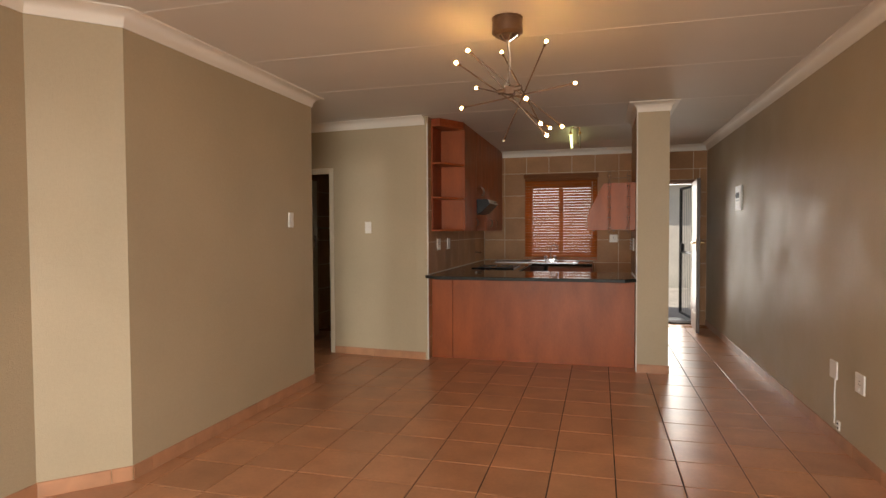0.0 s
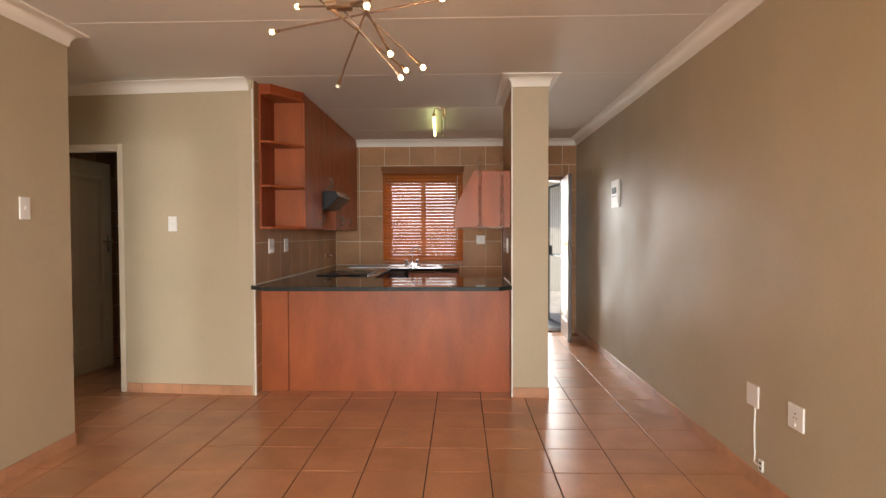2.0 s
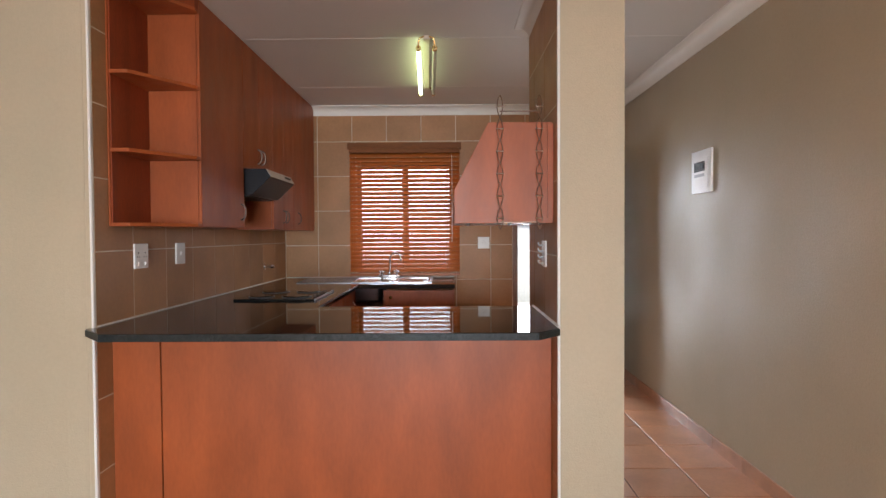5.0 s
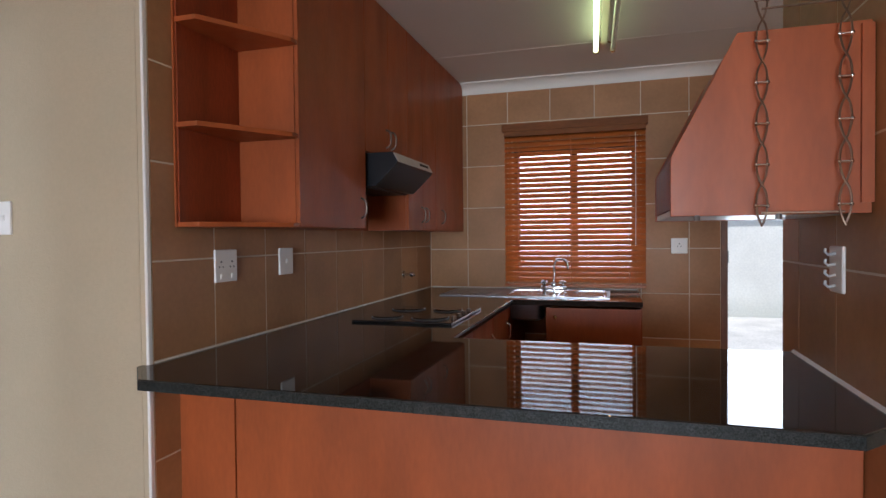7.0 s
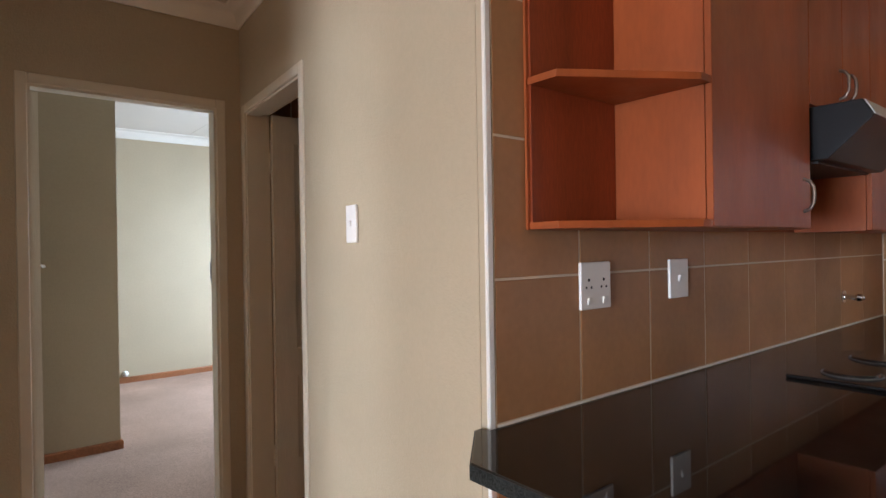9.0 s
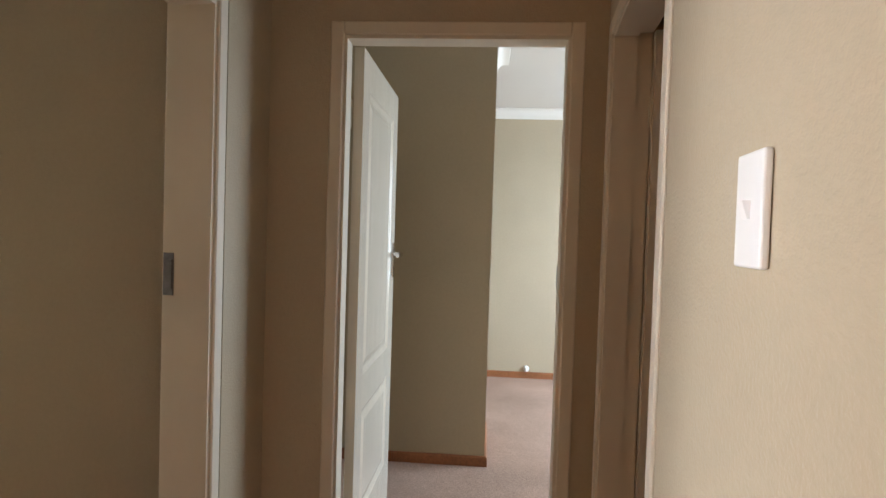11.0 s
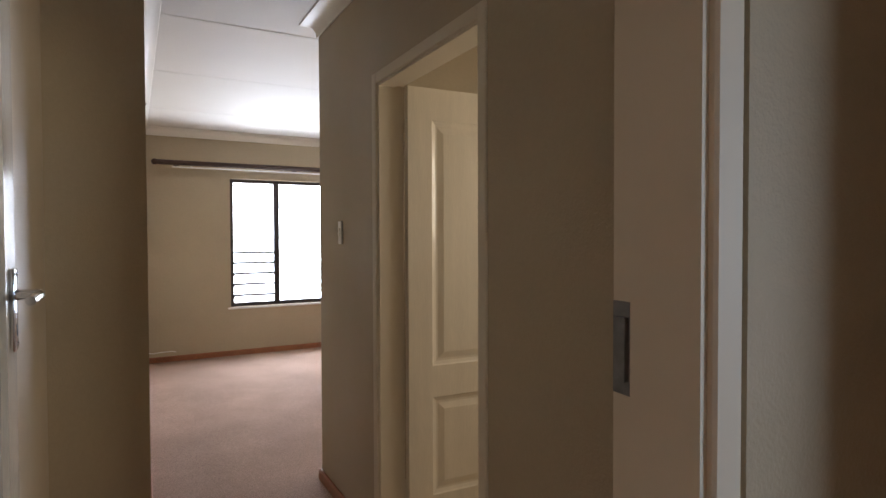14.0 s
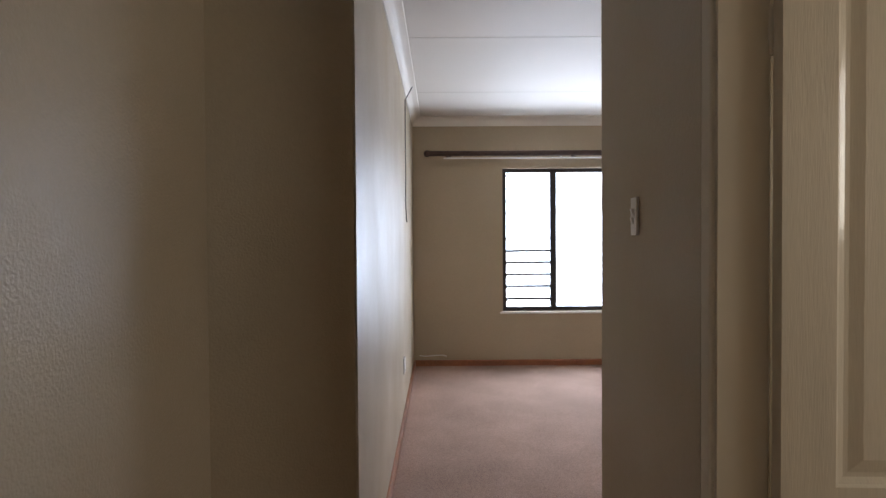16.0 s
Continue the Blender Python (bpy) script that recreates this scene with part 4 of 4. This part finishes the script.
ball(bm, (0.036, -0.068, -0.004), 0.012, 10, 7)
part("valve_body", bm, CHROME, valve, smooth=True)

# fluorescent fitting
fl = thing("fluorescent_lamp", "double fluorescent ceiling fitting with one greenish lit tube", "ceiling lamp", (0.555, 7.55, H), 2)
bm = bmesh.new()
bevelled(bm, -0.022, 0.022, -0.62, 0.62, -0.028, -0.0005, 0.004)
part("channel", bm, FRAME, fl, "cream enamelled channel")
for y in (-0.60, 0.60):
    for sx in (-1, 1):
        bm = bmesh.new()
        tube(bm, [(0.0, y, -0.02), (sx * 0.02, y * 1.03, -0.012), (sx * 0.045, y * 1.035, -0.022), (sx * 0.052, y * 1.02, -0.06), (sx * 0.052, y, -0.075)], 0.006, 6)
        cyl(bm, (sx * 0.052, y * 1.0, -0.075), (sx * 0.052, y * 0.955, -0.075), 0.017, 12)
        part("lamp_holder", bm, BRASS, fl, smooth=True)
for sx, m_ in ((-1, TUBE), (1, TUBEOFF)):
    bm = bmesh.new()
    cyl(bm, (sx * 0.052, -0.575, -0.075), (sx * 0.052, 0.575, -0.075), 0.0145, 14)
    part("tube", bm, m_, fl, "lit greenish tube" if sx < 0 else "dead grey tube", smooth=True)

# towel rail in the unlit washroom
rail = thing("towel_rail", "chrome towel rail on the dark washroom tiles", "towel rail", (XC + 0.0115, 7.45, 1.42))
bm = bmesh.new()
cyl(bm, (0.06, -0.32, 0), (0.06, 0.32, 0), 0.009, 12)
part("bar", bm, CHROME, rail, smooth=True)
for y in (-0.28, 0.28):
    bm = bmesh.new()
    cyl(bm, (0.0, y, 0), (0.006, y, 0), 0.024, 14)
    cyl(bm, (0.006, y, 0), (0.06, y, 0), 0.008, 10)
    part("bracket", bm, CHROME, rail, smooth=True)

# entrance mat and threshold
o = thing("door_mat", "thin dark door mat at the entrance threshold", "mat", (1.8, YB + 0.36, 0.0))
part("mat", one(bevelled, -0.32, 0.32, -0.12, 0.20, 0.001, 0.014, 0.003), BLACKMATT, o)
slab("threshold", 1.339, 2.231, YB + 0.002, YB + 0.218, -0.18, 0.018, GROUT, "dark stone entrance threshold", "threshold")

# ---------- bedroom ----------
rodt = thing("curtain_rod", "dark wooden curtain rod with finial above the window", "curtain rod", (0, -1.60, 2.195))
bm = bmesh.new()
cyl(bm, (-5.2, 0, 0), (-2.26, 0, 0), 0.027, 12)
part("pole", bm, RODWOOD, rodt, smooth=True)
for x in (-2.235, -5.22):
    bm = bmesh.new()
    ball(bm, (x, 0, 0), 0.033, 12, 8, (1.1, 1, 1))
    part("finial", bm, RODWOOD, rodt, smooth=True)
for x in (-2.45, -3.75, -5.0):
    bm = bmesh.new()
    cyl(bm, (x, 0, -0.01), (x, -0.139, -0.01), 0.010, 8)
    cyl(bm, (x, -0.13, -0.01), (x, -0.139, -0.01), 0.028, 14)
    part("bracket", bm, RODWOOD, rodt)
part("track", one(box, -5.1, -2.40, -0.02, 0.0, -0.052, -0.040), TRIM, rodt, "thin white curtain track")
for x in (-2.6, -3.6, -4.6):
    part("track_hanger", one(box, x, x + 0.012, -0.016, -0.004, -0.0405, -0.02), TRIM, rodt)
o = thing("loose_wire", "thin black wire hanging down the bedroom wall", "cable", (-2.082, -0.35, 0))
bm = bmesh.new()
tube(bm, [(-0.06, -0.12, 2.575), (-0.004, -0.02, 2.44), (-0.004, 0.0, 2.2), (-0.005, -0.01, 1.9), (-0.004, 0.0, 1.62), (-0.008, 0.0, 1.50), (-0.012, -0.01, 1.47)], 0.004, 6)
part("wire", bm, BLACKMATT, o, smooth=True)
plate("wall_socket", "white power socket low on the bedroom wall", 0.10, 0.115, (-2.081, -0.02, 0.40), 270, kind="socket", category="socket")
o = thing("skirting_cable", "thin white cable lying along the bedroom skirting", "cable", (-2.4, -1.72, 0.10))
bm = bmesh.new()
tube(bm, [(0.26, 0, 0.02), (0.2, 0, 0.012), (0.12, 0.003, 0.020), (0.02, 0, 0.022), (-0.02, 0.002, 0.012)], 0.005, 6)
part("cable", bm, WHITE, o, smooth=True)
o = thing("door_stop", "small white round door stop at the bedroom wall", "door stop", (-6.498, 6.06, 0.10))
bm = bmesh.new()
cyl(bm, (0, 0, 0), (0.03, 0, 0), 0.03, 14, 0.022)
ball(bm, (0.03, 0, 0), 0.024, 12, 8)
part("stop", bm, WHITE, o, smooth=True)

# ---------- outside ----------
tagged(part("ground", one(box, -300, 300, -300, 300, -0.6, -0.21), GRASS), "dry grass ground around the house", "ground", kind="structure")
slab("pavement", -3.0, 6.0, YB + 0.22, 14.6, -0.21, -0.02, PAVE, "pale paved entrance court", "paving")
nb = thing("neighbour_house", "pale plastered neighbouring house across the court", "house", (1.5, 15.2, -0.21))
part("wall", one(box, -6, 6, 0, 4, 0, 2.9), OUTWALL, nb)
bm = bmesh.new()
prism(bm, [(-0.5, 2.85), (2.0, 4.1), (4.5, 2.85)], -6.4, 6.4, 'x')
part("roof", bm, ROOFT, nb)
for x in (-4.6, 3.4):
    w_ = part("window", one(box, x, x + 1.1, -0.03, 0.02, 1.0, 2.1), WINFRAME, nb)
    part("sill", one(box, x - 0.06, x + 1.16, -0.08, -0.031, 0.94, 1.0), OUTWALL, w_)
bw = thing("boundary_wall", "low plastered garden wall beyond the bedroom", "wall", (-4, -9.0, -0.21))
part("wall", one(box, -7, 7, -0.2, 0, 0, 0.9), OUTWALL, bw)
part("coping", one(box, -7.03, 7.03, -0.23, 0.03, 0.901, 0.96), PAVE, bw)
for i, (tx, ty, th_) in enumerate(((-5.2, -7.2, 1.25), (-3.4, -8.0, 1.0), (-7.4, -8.1, 1.5))):
    tr = thing("shrub", "green garden shrub beyond the bedroom window", "shrub", (tx, ty, -0.21), group="garden shrubs")
    rnd = random.Random(10 + i)
    bm = bmesh.new()
    for k in range(5):
        a = k * 1.3
        tube(bm, [(0, 0, 0), (0.1 * math.cos(a), 0.1 * math.sin(a), th_ * 0.4), (0.3 * math.cos(a), 0.3 * math.sin(a), th_ * 0.85)], 0.018, 5)
    part("stems", bm, BARK, tr)
    bm = bmesh.new()
    for k in range(700):
        a, r, z = rnd.uniform(0, 6.28), rnd.uniform(0.05, 0.6) , rnd.uniform(0.25, 1.0) * th_
        c = Vector((r * math.cos(a), r * math.sin(a), z + rnd.uniform(-0.1, 0.1)))
        u = Vector((rnd.uniform(-1, 1), rnd.uniform(-1, 1), rnd.uniform(-0.5, 0.5))).normalized() * 0.06
        w_ = u.orthogonal().normalized() * 0.03
        bm.faces.new([bm.verts.new(c + q) for q in (u, w_, -u, -w_)])
    part("crown", bm, LEAF, tr)

# ---------- tiles ----------
P = 0.3535
OX, OY = 0.242, 5.092
JOINT = 0.0075


def tile_mesh(w, h, th, material, bev=0.003):
    """A tile lying in x and y, from 0 to w and 0 to h, its top at th."""
    bm = bmesh.new()
    a = [bm.verts.new(v) for v in ((0, 0, 0), (w, 0, 0), (w, h, 0), (0, h, 0))]
    b = [bm.verts.new(v) for v in ((0, 0, th - bev * 0.6), (w, 0, th - bev * 0.6), (w, h, th - bev * 0.6), (0, h, th - bev * 0.6))]
    c = [bm.verts.new(v) for v in ((bev, bev, th), (w - bev, bev, th), (w - bev, h - bev, th), (bev, h - bev, th))]
    for p, q in ((a, b), (b, c)):
        for k in range(4):
            bm.faces.new((p[k], p[(k + 1) % 4], q[(k + 1) % 4], q[k]))
    bm.faces.new(c)
    return finish("tile", bm, material)


floor_ob = bpy.data.objects["floor"]
full = tile_mesh(P - JOINT, P - JOINT, 0.006, TILE, 0.0015)
cells = []
for i in range(-10, 7):
    for j in range(-22, 12):
        x, y = OX + i * P, OY + j * P
        living = x + P > -1.97 and x < XR
        passage = -2.95 - P < x and x + P < -1.0 and 4.6 < y + P and y < 6.05
        store = -2.95 < x + P and x < -0.9 and 6.05 <= y < 7.6
        if not ((living and not (x + P < -1.66 and y > 2.7)) or passage or store) or y < YS or y > YB:
            continue
        if x + P < -1.03 and y > 6.3 and not store:
            continue
        cells.append((x, y))
near = sorted(cells, key=lambda c: abs(c[0] - 0.6) * 0.6 + abs(c[1] - 4.6))[:298]
near_set = set(near)
for x, y in near:
    o = new("tile", full)
    o.parent = floor_ob
    o.matrix_basis = pose(x, y, -0.006 + random.uniform(-0.0003, 0.0003), random.uniform(-0.12, 0.12), random.uniform(-0.12, 0.12), 0)
bm = bmesh.new()
for x, y in cells:
    if (x, y) not in near_set:
        t = bmesh.new()
        t.from_mesh(full)
        t.transform(Matrix.Translation((x, y, -0.006)))
        me = bpy.data.meshes.new("tmp")
        t.to_mesh(me)
        t.free()
        bm.from_mesh(me)
        bpy.data.meshes.remove(me)
o = part("far_tiles", bm, TILE2, floor_ob)
tagged(o, kind="stuff")

# tiled skirting pieces


def tile_skirting(name, p, q, first=0.0):
    p, q = Vector(p), Vector(q)
    L = (q - p).length
    rz = math.degrees(math.atan2(q.y - p.y, q.x - p.x))
    b = thing(name, "short terracotta tile skirting along the wall", "skirting", (p.x, p.y, 0), rz, kind="structure")
    u = -first
    while u < L - 0.01:
        a, c = max(u, 0), min(u + P, L)
        if c - a > 0.012:
            bm = bmesh.new()
            prism(bm, [(0.001, 0.0), (0.0095, 0.0), (0.0095, 0.076), (0.007, 0.08), (0.001, 0.08)], a + 0.0015, c - 0.0015, 'x')
            part("tile", bm, SKIRT, b)
        u += P


tile_skirting("baseboard_passage", A0, (-2.03, on_a(-2.03)), 0.1)
tile_skirting("baseboard_living_west", (-1.655, 4.745), (-1.655, 2.64), 0.15)
tile_skirting("baseboard_splay", (-1.655, 2.64), (-1.97, 2.33), 0.25)
tile_skirting("baseboard_living_bedroom", (-1.97, 2.33), (-1.97, YS), 0.1)
tile_skirting("baseboard_living_east", (XR, YS), (XR, YB), 0.2)
tile_skirting("baseboard_hall_entry", F0, (-2.68, 4.825))
tile_skirting("baseboard_passage_west", (-2.95, 5.035), (-2.95, 4.846))
tile_skirting("baseboard_pillar_front", (1.489, 5.845), (1.203, 5.845))
tile_skirting("baseboard_pillar_side", (1.489, 6.745), (1.489, 5.845))

# brown wall tiles in the kitchen
meshes = {}
WP = 0.34
ZJ = 1.225


def tile_wall(name, label, origin, rz, x0, x1, z1, holes, xj, lift=0.0):
    """Tiles on a wall that faces local -y; holes (x0, x1, z0, z1)."""
    back = thing(name, label, "wall tiles", (*origin, 0), rz, kind="structure")
    bed = bmesh.new()
    xs = sorted({x0, x1, *[v for h in holes for v in h[:2] if x0 < v < x1]})
    for a, b in zip(xs, xs[1:]):
        zs = [(0.0, z1)]
        for h in holes:
            if h[0] < (a + b) / 2 < h[1]:
                zs = [(p, min(q, h[2])) for p, q in zs if p < h[2]] + [(max(p, h[3]), q) for p, q in zs if q > h[3]]
        for p, q in zs:
            if q - p > 0.001:
                box(bed, a, b, -0.0083, -0.0005, p, q)
    part("grout", bed, WGROUT, back)
    i0, i1 = math.floor((x0 - xj) / WP), math.ceil((x1 - xj) / WP)
    for i in range(i0, i1):
        for k in range(-4, 5):
            a, b = max(xj + i * WP, x0), min(xj + (i + 1) * WP, x1)
            p, q = max(ZJ + lift + k * WP, 0.0), min(ZJ + lift + (k + 1) * WP, z1)
            rects = [(a, b, p, q)]
            for h in holes:
                nxt = []
                for a_, b_, p_, q_ in rects:
                    if b_ <= h[0] or a_ >= h[1] or q_ <= h[2] or p_ >= h[3]:
                        nxt.append((a_, b_, p_, q_))
                        continue
                    nxt += [(a_, h[0], p_, q_), (h[1], b_, p_, q_), (max(a_, h[0]), min(b_, h[1]), p_, h[2]), (max(a_, h[0]), min(b_, h[1]), h[3], q_)]
                rects = [r for r in nxt if r[1] - r[0] > 0.02 and r[3] - r[2] > 0.02]
            for a_, b_, p_, q_ in rects:
                if b_ - a_ < 0.02 or q_ - p_ < 0.02:
                    continue
                key = (round(b_ - a_, 3), round(q_ - p_, 3))
                if key not in meshes:
                    meshes[key] = tile_mesh(key[0] - 0.0065, key[1] - 0.0065, 0.010, WTILE, 0.002)
                o = new("tile", meshes[key])
                o.parent = back
                o.matrix_basis = pose(a_ + 0.00325, 0, p_ + 0.00325, 90, 0, 0)
    return back


tile_wall("wall_tiles_side", "brown ceramic tiles with pale grout on the kitchen wall", (XL, 0), 90, A0[1] + 0.022, YB - 0.001, 2.595, [], 6.20, 0.029)
tile_wall("wall_tiles_store", "dark brown ceramic tiles in the unlit washroom", (XC, 0), 90, 6.16, 8.18, 2.5, [], 6.30, 0.02)
tile_wall("wall_tiles_back", "brown ceramic tiles round the kitchen window and entrance", (0, YB), 0, XL + 0.011, XR - 0.001, 2.50, [(-0.20, 0.76, 1.0, 2.04), (1.339, 2.231, -1, 2.091)], -0.235)
tile_wall("wall_tiles_pillar", "brown ceramic tiles on the kitchen side of the pillar", (1.205, 0), 270, -6.744, -5.868, 2.50, [], -6.20)
for nm, x, y, lab in (("trim_corner_pillar", 1.1935, 5.846, "pillar"), ("trim_corner_wall", XL - 0.001, A0[1] - 0.001, "kitchen wall")):
    bm = bmesh.new()
    bevelled(bm, x, x + 0.012, y, y + 0.021, 0.0, 2.51, 0.003)
    tagged(part(nm, bm, TRIM), "thin white corner trim on the tiled " + lab, "trim", kind="structure")
